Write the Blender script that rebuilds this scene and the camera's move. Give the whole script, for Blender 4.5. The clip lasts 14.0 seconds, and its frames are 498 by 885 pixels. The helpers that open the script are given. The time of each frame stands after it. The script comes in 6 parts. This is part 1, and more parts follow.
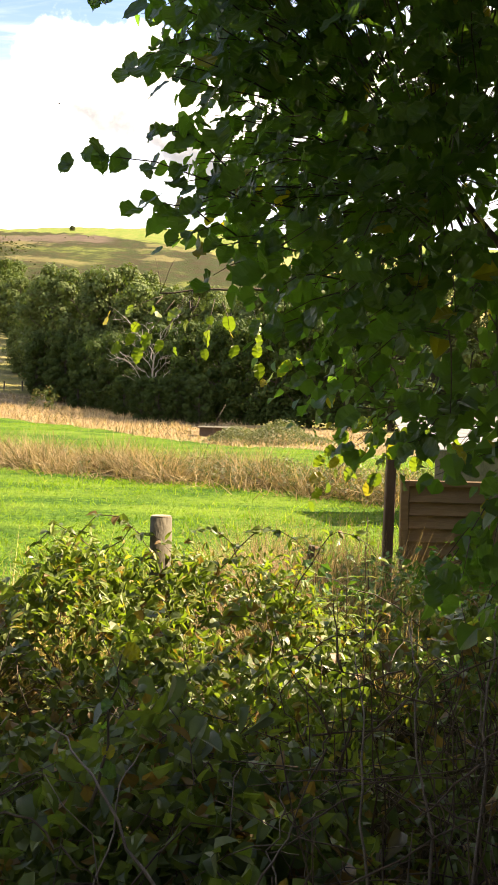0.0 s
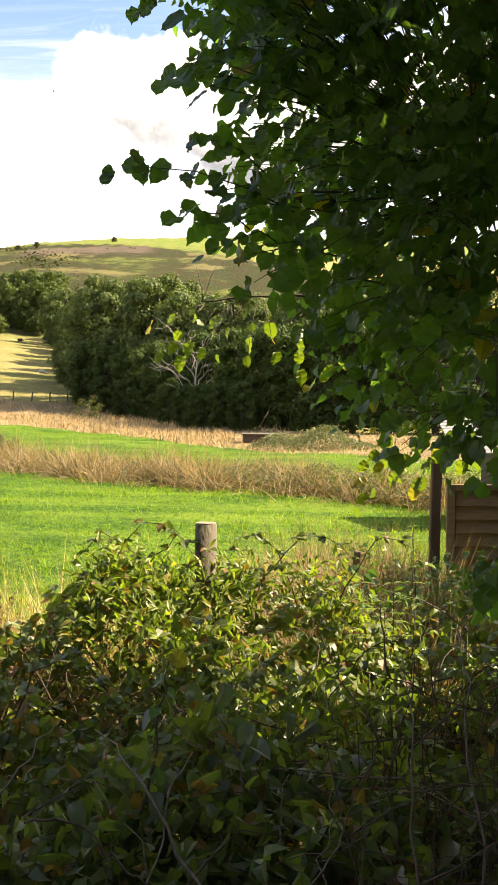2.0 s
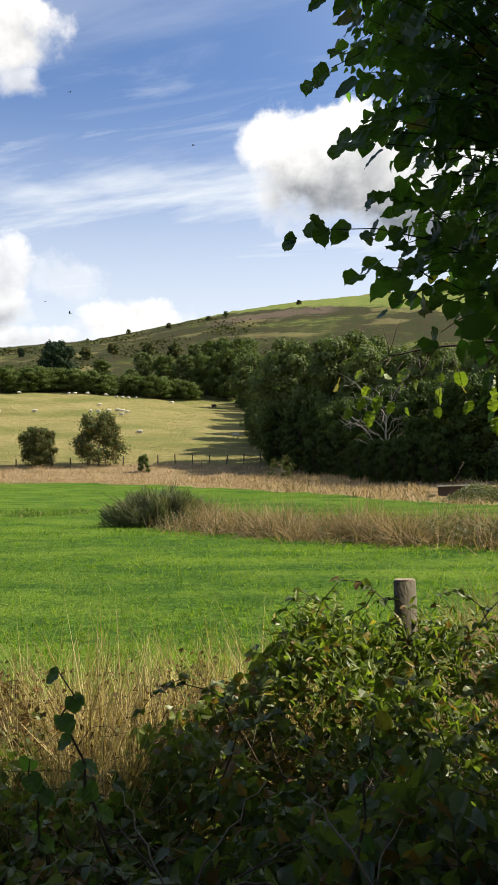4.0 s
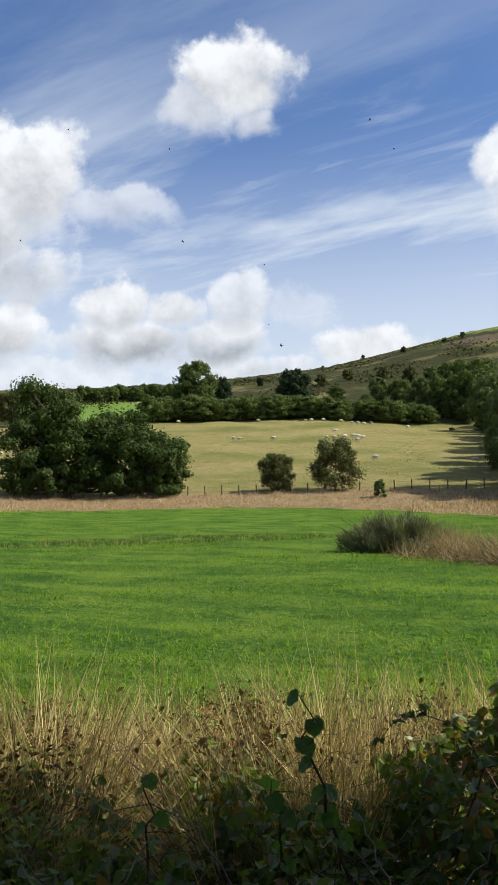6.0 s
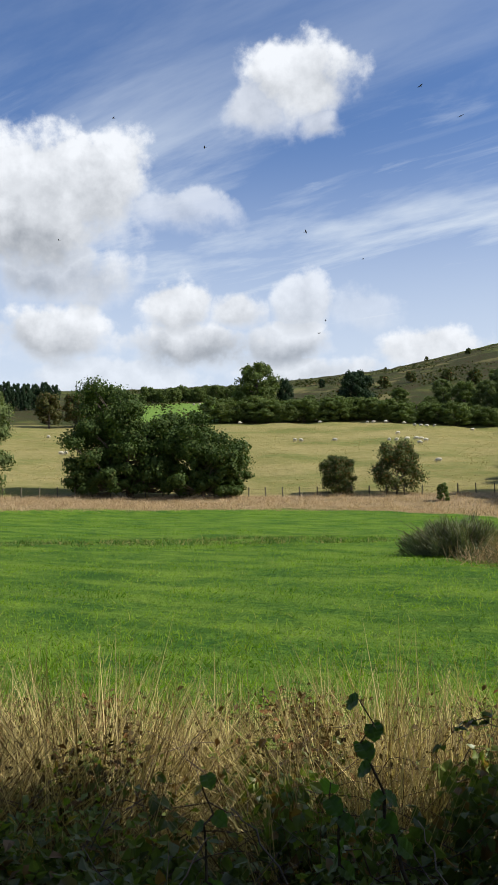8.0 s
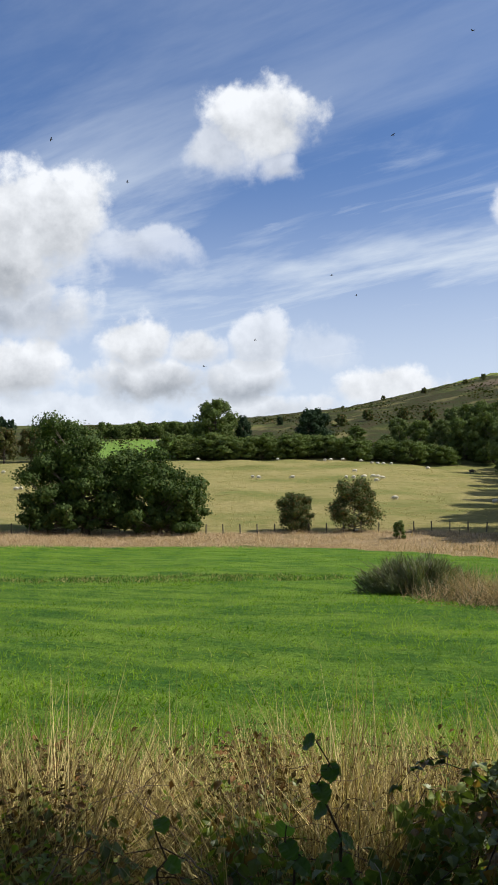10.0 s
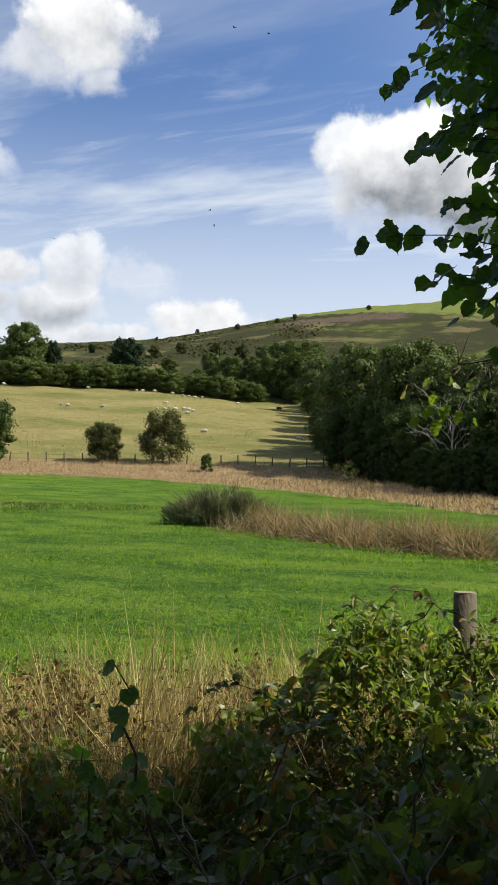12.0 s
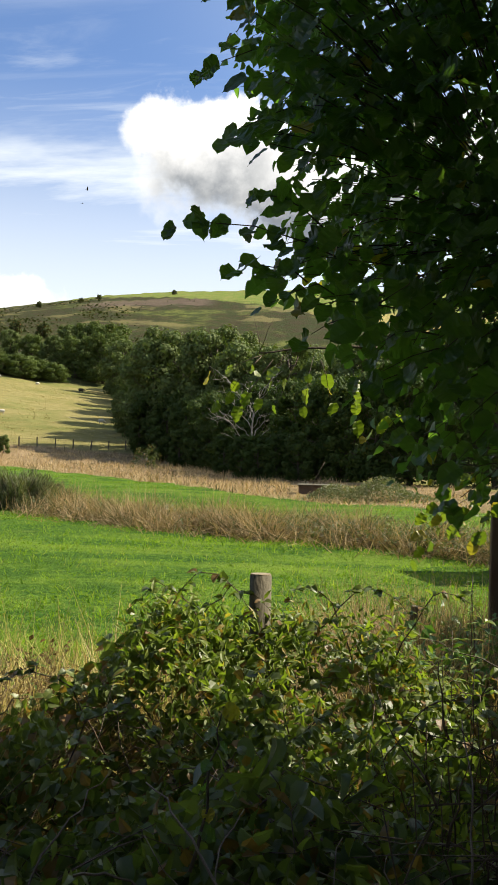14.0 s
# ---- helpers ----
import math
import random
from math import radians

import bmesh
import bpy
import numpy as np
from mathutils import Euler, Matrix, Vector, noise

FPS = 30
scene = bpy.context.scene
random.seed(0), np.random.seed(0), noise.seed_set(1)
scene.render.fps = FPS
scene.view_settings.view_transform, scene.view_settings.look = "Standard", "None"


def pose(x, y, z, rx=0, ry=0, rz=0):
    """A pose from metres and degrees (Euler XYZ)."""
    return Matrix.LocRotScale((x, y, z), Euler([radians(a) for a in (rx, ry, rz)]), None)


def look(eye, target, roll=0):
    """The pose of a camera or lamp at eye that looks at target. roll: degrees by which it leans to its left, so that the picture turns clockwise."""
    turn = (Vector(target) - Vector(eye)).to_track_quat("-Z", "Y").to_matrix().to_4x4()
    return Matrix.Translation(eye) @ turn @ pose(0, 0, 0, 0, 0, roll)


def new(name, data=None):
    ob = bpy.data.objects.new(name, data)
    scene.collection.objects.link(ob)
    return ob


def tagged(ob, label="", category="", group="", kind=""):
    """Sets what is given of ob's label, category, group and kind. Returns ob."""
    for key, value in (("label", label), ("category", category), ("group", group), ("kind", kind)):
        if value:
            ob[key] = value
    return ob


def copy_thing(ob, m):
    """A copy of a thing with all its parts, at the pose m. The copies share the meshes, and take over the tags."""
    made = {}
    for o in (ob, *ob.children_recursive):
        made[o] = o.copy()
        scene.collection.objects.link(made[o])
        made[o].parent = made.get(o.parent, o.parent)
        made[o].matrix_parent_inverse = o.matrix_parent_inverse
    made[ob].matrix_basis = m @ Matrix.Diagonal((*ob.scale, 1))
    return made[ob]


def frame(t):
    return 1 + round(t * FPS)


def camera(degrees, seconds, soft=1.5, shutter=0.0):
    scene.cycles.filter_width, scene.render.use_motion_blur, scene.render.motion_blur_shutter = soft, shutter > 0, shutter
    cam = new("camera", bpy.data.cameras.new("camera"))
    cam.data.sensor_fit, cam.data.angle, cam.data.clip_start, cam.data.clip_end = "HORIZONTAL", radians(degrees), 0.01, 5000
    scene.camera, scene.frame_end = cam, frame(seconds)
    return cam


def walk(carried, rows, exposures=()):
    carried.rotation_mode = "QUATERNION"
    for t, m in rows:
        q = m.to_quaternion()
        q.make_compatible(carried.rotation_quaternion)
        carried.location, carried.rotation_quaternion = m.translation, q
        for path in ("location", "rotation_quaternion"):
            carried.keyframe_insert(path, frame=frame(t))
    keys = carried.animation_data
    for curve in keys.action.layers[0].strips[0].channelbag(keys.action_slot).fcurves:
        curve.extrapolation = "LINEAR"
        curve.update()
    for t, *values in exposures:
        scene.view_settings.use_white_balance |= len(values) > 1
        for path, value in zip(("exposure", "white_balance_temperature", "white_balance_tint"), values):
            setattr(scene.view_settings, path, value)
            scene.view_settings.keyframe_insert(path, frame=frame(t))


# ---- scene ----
# The eye stands 1.7 m above the near meadow; +y is straight ahead at the start, x to the right.
EYE = 1.7
cam = camera(32.6, 14.0, soft=1.6)
PATH = [
    (0.0, pose(0, 0, EYE, 89.08, -1.45, 0.00)),
    (0.5, pose(0, 0, EYE, 89.07, -1.38, 0.34)),
    (1.0, pose(0, 0, EYE, 89.13, -1.27, 0.89)),
    (1.5, pose(0, 0, EYE, 89.16, -0.99, 1.61)),
    (2.0, pose(0, 0, EYE, 89.46, -0.53, 2.91)),
    (2.2, pose(0, 0, EYE, 89.76, -0.29, 3.75)),
    (4.3, pose(0, 0, EYE, 94.20, 1.89, 17.99)),
    (4.5, pose(0, 0, EYE, 94.69, 1.82, 19.39)),
    (5.0, pose(0, 0, EYE, 95.59, 1.94, 23.12)),
    (5.5, pose(0, 0, EYE, 95.70, 1.84, 27.37)),
    (6.0, pose(0, 0, EYE, 95.57, 1.39, 31.59)),
    (6.5, pose(0, 0, EYE, 95.07, 0.93, 35.18)),
    (7.0, pose(0, 0, EYE, 94.62, 0.70, 35.86)),
    (9.5, pose(0, 0, EYE, 98.22, 0.43, 34.09)),
    (10.0, pose(0, 0, EYE, 98.19, 0.38, 32.78)),
    (10.5, pose(0, 0, EYE, 97.80, 0.16, 30.95)),
    (11.0, pose(0, 0, EYE, 96.60, -0.28, 28.22)),
    (11.5, pose(0, 0, EYE, 94.48, -0.75, 24.37)),
    (12.0, pose(0, 0, EYE, 93.64, -0.80, 19.93)),
    (12.5, pose(0, 0, EYE, 93.88, -0.71, 15.83)),
    (13.0, pose(0, 0, EYE, 93.55, -0.83, 11.74)),
    (13.5, pose(0, 0, EYE, 93.24, -0.95, 8.99)),
    (14.0, pose(0, 0, EYE, 92.80, -1.25, 6.66)),
]
EXPOSURES = [(0.0, 1.60, 8000, 16), (1.5, 1.52, 7950, 16), (2.2, 1.37, 7700, 14), (3.2, 0.62, 6950, 10), (4.3, 0.24, 6500, 10), (5.2, 0.10, 6300, 10), (7.0, -0.04, 6080, 10), (11.5, 0.04, 6200, 10), (13.0, 0.17, 6550, 10), (13.5, 0.27, 6550, 10), (14.0, 0.50, 6700, 9)]
walk(cam, PATH, EXPOSURES)

# ---- light ----
SUN_AZ, SUN_EL = 70.0, 43.0     # degrees to the right of +y, degrees above the level
SUN_STRENGTH, SKY_STRENGTH = 7.6, 0.072


def aim(az, el):
    a, e = radians(az), radians(el)
    return Vector((math.sin(a) * math.cos(e), math.cos(a) * math.cos(e), math.sin(e)))


sun = new("sun", bpy.data.lights.new("sun", "SUN"))
sun.data.energy, sun.data.angle, sun.data.color = SUN_STRENGTH, radians(0.55), (1.0, 0.91, 0.76)
sun.matrix_world = look(aim(SUN_AZ, SUN_EL) * 60, (0, 0, 0))


class Nodes:
    """A short way to write node trees."""

    def __init__(self, tree):
        self.tree = tree
        tree.nodes.clear()

    def add(self, kind, *inputs, **settings):
        n = self.tree.nodes.new(kind)
        for key, value in settings.items():
            if key == "operation":
                n.operation = value
            elif key == "blend_type":
                n.blend_type = value
            elif key == "data_type":
                n.data_type = value
            elif key == "noise_dimensions":
                n.noise_dimensions = value
            elif key == "clamp":
                n.use_clamp = value
            elif key == "interpolation_type":
                n.interpolation_type = value
        for i, value in enumerate(inputs):
            self.put(n, i, value)
        return n

    def put(self, n, key, value):
        if value is None:
            return
        if isinstance(value, bpy.types.NodeSocket):
            self.tree.links.new(value, n.inputs[key])
        else:
            n.inputs[key].default_value = value

    def math(self, op, a, b=None, c=None, clamp=False):
        return self.add("ShaderNodeMath", a, b, c, operation=op, clamp=clamp).outputs[0]

    def vec(self, op, a, b=None):
        n = self.add("ShaderNodeVectorMath", a, b, operation=op)
        return n.outputs["Value"] if op in ("DOT_PRODUCT", "LENGTH", "DISTANCE") else n.outputs[0]

    def noise(self, vector, scale, detail=4.0, rough=0.55, distort=0.0):
        n = self.add("ShaderNodeTexNoise")
        for key, value in (("Vector", vector), ("Scale", scale), ("Detail", detail), ("Roughness", rough), ("Distortion", distort)):
            self.put(n, key, value)
        return n.outputs["Fac"]

    def ramp(self, fac, a, b, smooth=True):
        n = self.add("ShaderNodeMapRange")
        n.interpolation_type = "SMOOTHSTEP" if smooth else "LINEAR"
        for key, value in (("Value", fac), ("From Min", a), ("From Max", b)):
            self.put(n, key, value)
        return n.outputs[0]

    def span(self, fac, a, b, c, d):
        n = self.add("ShaderNodeMapRange")
        for key, value in (("Value", fac), ("From Min", a), ("From Max", b), ("To Min", c), ("To Max", d)):
            self.put(n, key, value)
        return n.outputs[0]

    def graph(self, fac, points, top):
        """A bent line through (input, output) points; outputs lie between 0 and top."""
        first, last = points[0][0], points[-1][0]
        n = self.add("ShaderNodeValToRGB", self.span(fac, first, last, 0.0, 1.0))
        stops = n.color_ramp.elements
        for i, (a, b) in enumerate(points):
            at = (a - first) / (last - first)
            e = stops[0] if i == 0 else stops[-1] if i == len(points) - 1 else stops.new(at)
            e.position, e.color = at, (b / top, b / top, b / top, 1.0)
        return self.math("MULTIPLY", n.outputs[0], top)

    def mix(self, fac, a, b, blend="MIX"):
        n = self.add("ShaderNodeMix")
        n.data_type, n.blend_type = "RGBA", blend
        self.put(n, "Factor", fac)
        for key, value in ((6, a), (7, b)):
            if not isinstance(value, bpy.types.NodeSocket):
                value = (*value, 1.0)
            self.put(n, key, value)
        return n.outputs[2]


def make_sky():
    """Blue summer sky with cumulus banks and thin streaks of high cloud."""
    world = bpy.data.worlds.new("sky")
    scene.world = world
    world.use_nodes = True
    n = Nodes(world.node_tree)
    sky = n.add("ShaderNodeTexSky")
    sky.sky_type, sky.sun_disc = "NISHITA", False
    sky.sun_elevation, sky.sun_rotation = radians(SUN_EL), radians(SUN_AZ)
    sky.air_density, sky.dust_density, sky.ozone_density = 1.0, 0.6, 2.2
    way = n.add("ShaderNodeTexCoord").outputs["Generated"]
    sep = n.add("ShaderNodeSeparateXYZ", way)
    up = sep.outputs[2]
    toward = n.vec("ADD", way, tuple(aim(SUN_AZ, SUN_EL) * 0.022 + Vector((0, 0, 0.012))))

    def billow(v):
        big = n.noise(v, 8.0, 7.0, 0.52, 0.1)
        fine = n.noise(v, 26.0, 6.0, 0.6)
        return n.math("ADD", n.math("MULTIPLY", n.math("SUBTRACT", big, 0.5), 2.1), n.math("MULTIPLY", n.math("SUBTRACT", fine, 0.5), 1.05))

    lump = billow(way)
    relief = n.math("SUBTRACT", lump, billow(toward))
    # Cumulus: azimuth, elevation, half width, half height, how thick, how grey below
    banks = [
        (-31.4, 28.2, 4.6, 3.7, 1.0, 0.55), (-34.4, 26.9, 2.9, 2.4, 0.7, 0.6), (-30.2, 25.9, 2.4, 1.7, 0.7, 0.5),
        (-47.0, 22.0, 6.0, 4.6, 1.0, 0.6), (-51.5, 20.0, 7.5, 6.2, 1.0, 0.8), (-41.0, 21.0, 4.2, 1.7, 0.55, 0.3), (-49.0, 16.6, 6.5, 2.6, 0.8, 0.95),
        (-40.2, 14.4, 3.0, 2.3, 1.0, 0.55), (-36.4, 14.2, 2.6, 1.9, 0.95, 0.5), (-38.6, 12.0, 6.2, 2.4, 0.95, 1.0), (-32.0, 14.6, 2.4, 2.3, 0.75, 0.6), (-33.4, 12.0, 5.0, 2.0, 0.85, 0.95),
        (-27.6, 14.0, 2.8, 1.9, 0.35, 0.4), (-23.6, 11.5, 5.0, 1.8, 1.0, 0.3), (-49.5, 12.6, 4.6, 2.4, 1.0, 0.7), (-31.0, 10.4, 8.0, 1.5, 0.8, 0.6), (-44.0, 9.8, 8.0, 1.8, 0.6, 0.6),
        (-9.2, 20.6, 5.2, 4.6, 1.0, 1.1), (-13.4, 22.6, 2.3, 1.9, 0.9, 0.3), (-4.6, 18.8, 6.2, 4.8, 1.0, 1.3), (6.0, 19.0, 9.0, 6.5, 1.0, 1.3), (22.0, 24.0, 12.0, 7.0, 0.9, 1.0),
    ]
    cover, shade = None, None
    for az, el, half_w, half_h, thick, grey in banks:
        c = aim(az, el)
        right = Vector((math.cos(radians(az)), -math.sin(radians(az)), 0))
        high = right.cross(c)
        u = n.math("DIVIDE", n.vec("DOT_PRODUCT", way, tuple(right)), math.sin(radians(half_w)))
        v = n.math("DIVIDE", n.vec("DOT_PRODUCT", way, tuple(high)), math.sin(radians(half_h)))
        d = n.math("SQRT", n.math("ADD", n.math("MULTIPLY", u, u), n.math("MULTIPLY", v, v)))
        d = n.math("ADD", d, n.math("MULTIPLY", n.math("LESS_THAN", n.vec("DOT_PRODUCT", way, tuple(c)), 0.0), 50.0))
        # crisp crowns, frayed undersides
        body = n.ramp(n.math("ADD", n.math("SUBTRACT", 1.0, d), lump), 0.0, n.span(v, -0.6, 0.5, 0.8, 0.34))
        body = n.math("MULTIPLY", body, thick)
        dark = n.math("MULTIPLY", n.math("MULTIPLY", body, grey * 0.8), n.ramp(n.math("ADD", v, n.math("MULTIPLY", lump, 0.6)), 0.95, -0.6))
        cover = body if cover is None else n.math("MAXIMUM", cover, body)
        shade = dark if shade is None else n.math("MAXIMUM", shade, dark)
    shade = n.math("SUBTRACT", shade, n.math("MULTIPLY", relief, 0.5), clamp=True)
    # High streaks, drawn out along one direction
    flat = n.add("ShaderNodeVectorMath", way, n.math("ADD", n.math("MAXIMUM", up, 0.0), 0.12), operation="DIVIDE")
    tilt = n.add("ShaderNodeCombineXYZ")
    n.put(tilt, 0, n.math("ADD", up, 0.12))
    n.put(tilt, 1, n.math("ADD", up, 0.12))
    n.put(tilt, 2, 1.0)
    n.put(flat, 1, tilt.outputs[0])
    turn = n.add("ShaderNodeMapping", flat.outputs[0])
    turn.inputs["Rotation"].default_value = (0, 0, radians(-38))
    turn.inputs["Scale"].default_value = (0.55, 1.9, 0.0)
    streak = n.noise(turn.outputs[0], 1.5, 7.0, 0.6, 0.4)
    veil = n.math("MULTIPLY", n.ramp(streak, 0.36, 0.72), 0.95)
    wisp = n.noise(turn.outputs[0], 3.6, 8.0, 0.62, 0.6)
    veil = n.math("MAXIMUM", veil, n.math("MULTIPLY", n.ramp(wisp, 0.46, 0.76), 0.55))
    low = n.math("MULTIPLY", n.ramp(up, 0.46, 0.13), 0.88)
    veil = n.math("MULTIPLY", veil, n.span(up, 0.34, 0.52, 1.0, 0.22))
    veil = n.math("MAXIMUM", veil, low)
    # towards the sun the thin cloud is whiter
    glow = n.math("MULTIPLY", n.ramp(n.vec("DOT_PRODUCT", way, tuple(aim(SUN_AZ, SUN_EL))), 0.35, 0.97), 0.85)
    veil = n.math("MAXIMUM", veil, glow)
    blue = n.mix(1.0, sky.outputs[0], (1.45, 1.62, 1.92), "MULTIPLY")
    thin = n.mix(veil, blue, (10.4, 11.1, 11.8))
    cloud = n.mix(shade, (13.6, 13.5, 13.3), (2.9, 3.2, 3.6))
    full = n.mix(cover, thin, cloud)
    back = n.add("ShaderNodeBackground", full, SKY_STRENGTH)
    out = n.add("ShaderNodeOutputWorld")
    n.tree.links.new(back.outputs[0], out.inputs[0])


make_sky()


# ---- materials ----
def material(name):
    m = bpy.data.materials.new(name)
    m.use_nodes = True
    return m, Nodes(m.node_tree)


def finish(n, shader):
    out = n.add("ShaderNodeOutputMaterial")
    n.tree.links.new(shader, out.inputs[0])


def leaf_material(name, dark, light, odd, odd_share, through_light=0.4, rough=0.45, per_island=True, scale=14.0, sheen=0.35, patch=0.35):
    """Foliage: each leaf a little different, light passing through it."""
    m, n = material(name)
    pick = n.add("ShaderNodeNewGeometry").outputs["Random Per Island"] if per_island else n.add("ShaderNodeObjectInfo").outputs["Random"]
    at = n.add("ShaderNodeTexCoord").outputs["Object"]
    mottle = n.noise(at, scale, 8.0 if patch > 1 else 3.0, 0.72 if patch > 1 else 0.55)
    if patch > 1:
        band = n.add("ShaderNodeMapping", at)
        band.inputs["Rotation"].default_value = (0, 0, radians(-30))
        band.inputs["Scale"].default_value = (0.10, 0.75, 1)
        mottle = n.math("ADD", n.math("MULTIPLY", mottle, 0.5), n.math("MULTIPLY", n.noise(band.outputs[0], 1.0, 5.0, 0.6), 0.5))
    base = n.mix(n.math("ADD", n.math("MULTIPLY", pick, 0.7), n.math("MULTIPLY", n.math("SUBTRACT", mottle, 0.4 if patch > 1 else 0.0), patch), clamp=True), dark, light)
    again = n.math("FRACT", n.math("MULTIPLY", pick, 37.7))
    base = n.mix(n.math("MULTIPLY", n.math("LESS_THAN", again, odd_share), 0.85), base, odd)
    b = n.add("ShaderNodeBsdfPrincipled")
    n.put(b, "Base Color", base)
    n.put(b, "Roughness", rough)
    n.put(b, "Specular IOR Level", sheen)
    t = n.add("ShaderNodeBsdfTranslucent", n.mix(1.0, base, (1.35, 1.3, 0.72) if dark[0] > dark[1] else (1.5, 1.75, 0.55), "MULTIPLY"))
    bump = n.add("ShaderNodeBump", 0.25, 0.01)
    n.put(bump, "Height", n.noise(at, scale * 6, 2.0))
    n.tree.links.new(bump.outputs[0], b.inputs["Normal"])
    s = n.add("ShaderNodeMixShader", through_light)
    n.tree.links.new(b.outputs[0], s.inputs[1])
    n.tree.links.new(t.outputs[0], s.inputs[2])
    finish(n, s.outputs[0])
    return m


def surface(name, a, b, scale, rough=0.85, bump=0.4, stretch=(1, 1, 1), c=None, depth=0.02):
    m, n = material(name)
    at = n.add("ShaderNodeMapping", n.add("ShaderNodeTexCoord").outputs["Object"])
    at.inputs["Scale"].default_value = stretch
    f1, f2 = n.noise(at.outputs[0], scale, 5.0, 0.6), n.noise(at.outputs[0], scale * 7, 4.0, 0.6)
    pick = n.add("ShaderNodeObjectInfo").outputs["Random"]
    base = n.mix(n.ramp(n.math("ADD", n.math("MULTIPLY", f1, 0.6), n.math("MULTIPLY", f2, 0.4)), 0.3, 0.7), a, b)
    if c:
        base = n.mix(n.math("MULTIPLY", n.ramp(n.noise(at.outputs[0], scale * 0.35, 3.0), 0.5, 0.68), 0.8), base, c)
    base = n.mix(n.math("MULTIPLY", pick, 0.25), base, (0.05, 0.045, 0.04))
    p = n.add("ShaderNodeBsdfPrincipled")
    n.put(p, "Base Color", base)
    n.put(p, "Roughness", rough)
    n.put(p, "Specular IOR Level", 0.25)
    bm = n.add("ShaderNodeBump", bump, depth)
    n.put(bm, "Height", f2)
    n.tree.links.new(bm.outputs[0], p.inputs["Normal"])
    finish(n, p.outputs[0])
    return m


# bearing in degrees, distance in metres: the rough margin between meadow and pasture
MARGIN_NEAR = [(-60, 92), (-33, 92), (-29, 90), (-25.6, 83), (-22, 73), (-15.7, 55), (-12, 49), (-9, 42), (-5.3, 37), (0, 33), (10, 30), (30, 30)]
MARGIN_FAR = [(-60, 105), (-22, 105), (-16, 102), (-12.8, 97), (-9, 79), (-5.3, 59), (0, 50), (10, 46), (30, 44)]


def ground_material():
    """Meadow, rough margin, dry sheep pasture and heathy hill, by where they lie."""
    m, n = material("ground")
    place = n.add("ShaderNodeNewGeometry").outputs["Position"]
    xyz = n.add("ShaderNodeSeparateXYZ", place)
    flat = n.add("ShaderNodeCombineXYZ", xyz.outputs[0], xyz.outputs[1], 0.0).outputs[0]
    r = n.vec("LENGTH", flat)
    az = n.math("MULTIPLY", n.math("ARCTAN2", xyz.outputs[0], xyz.outputs[1]), 180 / math.pi)
    wob = n.math("SUBTRACT", n.noise(flat, 0.12, 4.0), 0.5)
    big, mid, fine = n.noise(flat, 0.045, 4.0), n.noise(flat, 0.45, 5.0), n.noise(flat, 6.0, 5.0, 0.7)
    stripe = n.add("ShaderNodeMapping", flat)
    stripe.inputs["Rotation"].default_value = (0, 0, radians(-22))
    stripe.inputs["Scale"].default_value = (0.06, 0.9, 1)
    bands = n.noise(stripe.outputs[0], 1.0, 3.0)
    grass = n.mix(n.ramp(n.math("ADD", n.math("MULTIPLY", mid, 0.55), n.math("MULTIPLY", bands, 0.45)), 0.38, 0.62), (0.030, 0.088, 0.012), (0.130, 0.206, 0.024))
    grass = n.mix(n.ramp(fine, 0.42, 0.72), grass, (0.122, 0.198, 0.024))
    grass = n.mix(n.math("MULTIPLY", n.ramp(n.noise(flat, 0.9, 4.0), 0.6, 0.74), 0.5), grass, (0.12, 0.145, 0.035))
    grass = n.mix(n.math("MULTIPLY", n.ramp(fine, 0.5, 0.25), 0.55), grass, (0.03, 0.075, 0.012))
    grass = n.mix(n.math("MULTIPLY", n.ramp(r, 52.0, 30.0), 0.06), grass, (0.028, 0.042, 0.012))
    drift = n.add("ShaderNodeMapping", flat)
    drift.inputs["Rotation"].default_value = (0, 0, radians(-22))
    drift.inputs["Scale"].default_value = (0.22, 0.5, 1)
    worn = n.noise(drift.outputs[0], 1.0, 6.0, 0.68)
    grass = n.mix(n.math("MULTIPLY", n.ramp(worn, 0.5, 0.36), 0.6), grass, (0.018, 0.066, 0.010))
    grass = n.mix(n.math("MULTIPLY", n.ramp(worn, 0.56, 0.70), 0.5), grass, (0.165, 0.215, 0.040))
    clump = n.noise(flat, 2.0, 7.0, 0.75)
    grass = n.mix(n.math("MULTIPLY", n.ramp(clump, 0.5, 0.32), 0.65), grass, (0.020, 0.060, 0.010))
    grass = n.mix(n.math("MULTIPLY", n.ramp(clump, 0.56, 0.72), 0.6), grass, (0.150, 0.215, 0.034))
    straw = n.mix(n.ramp(mid, 0.35, 0.65), (0.28, 0.205, 0.12), (0.17, 0.125, 0.06))
    straw = n.mix(n.ramp(fine, 0.45, 0.75), straw, (0.25, 0.2, 0.11))
    dry = n.mix(n.ramp(n.math("ADD", n.math("MULTIPLY", big, 0.5), n.math("MULTIPLY", mid, 0.5)), 0.36, 0.62), (0.170, 0.158, 0.052), (0.265, 0.225, 0.095))
    dry = n.mix(n.math("MULTIPLY", n.ramp(fine, 0.4, 0.7), 0.4), dry, (0.22, 0.195, 0.085))
    dry = n.mix(n.math("MULTIPLY", n.ramp(n.noise(flat, 0.05, 5.0, 0.6), 0.46, 0.62), 0.6), dry, (0.10, 0.125, 0.030))
    dry = n.mix(n.math("MULTIPLY", n.ramp(n.noise(flat, 1.3, 4.0), 0.45, 0.65), 0.3), dry, (0.10, 0.105, 0.034))
    heath = n.noise(flat, 0.016, 6.0, 0.62)
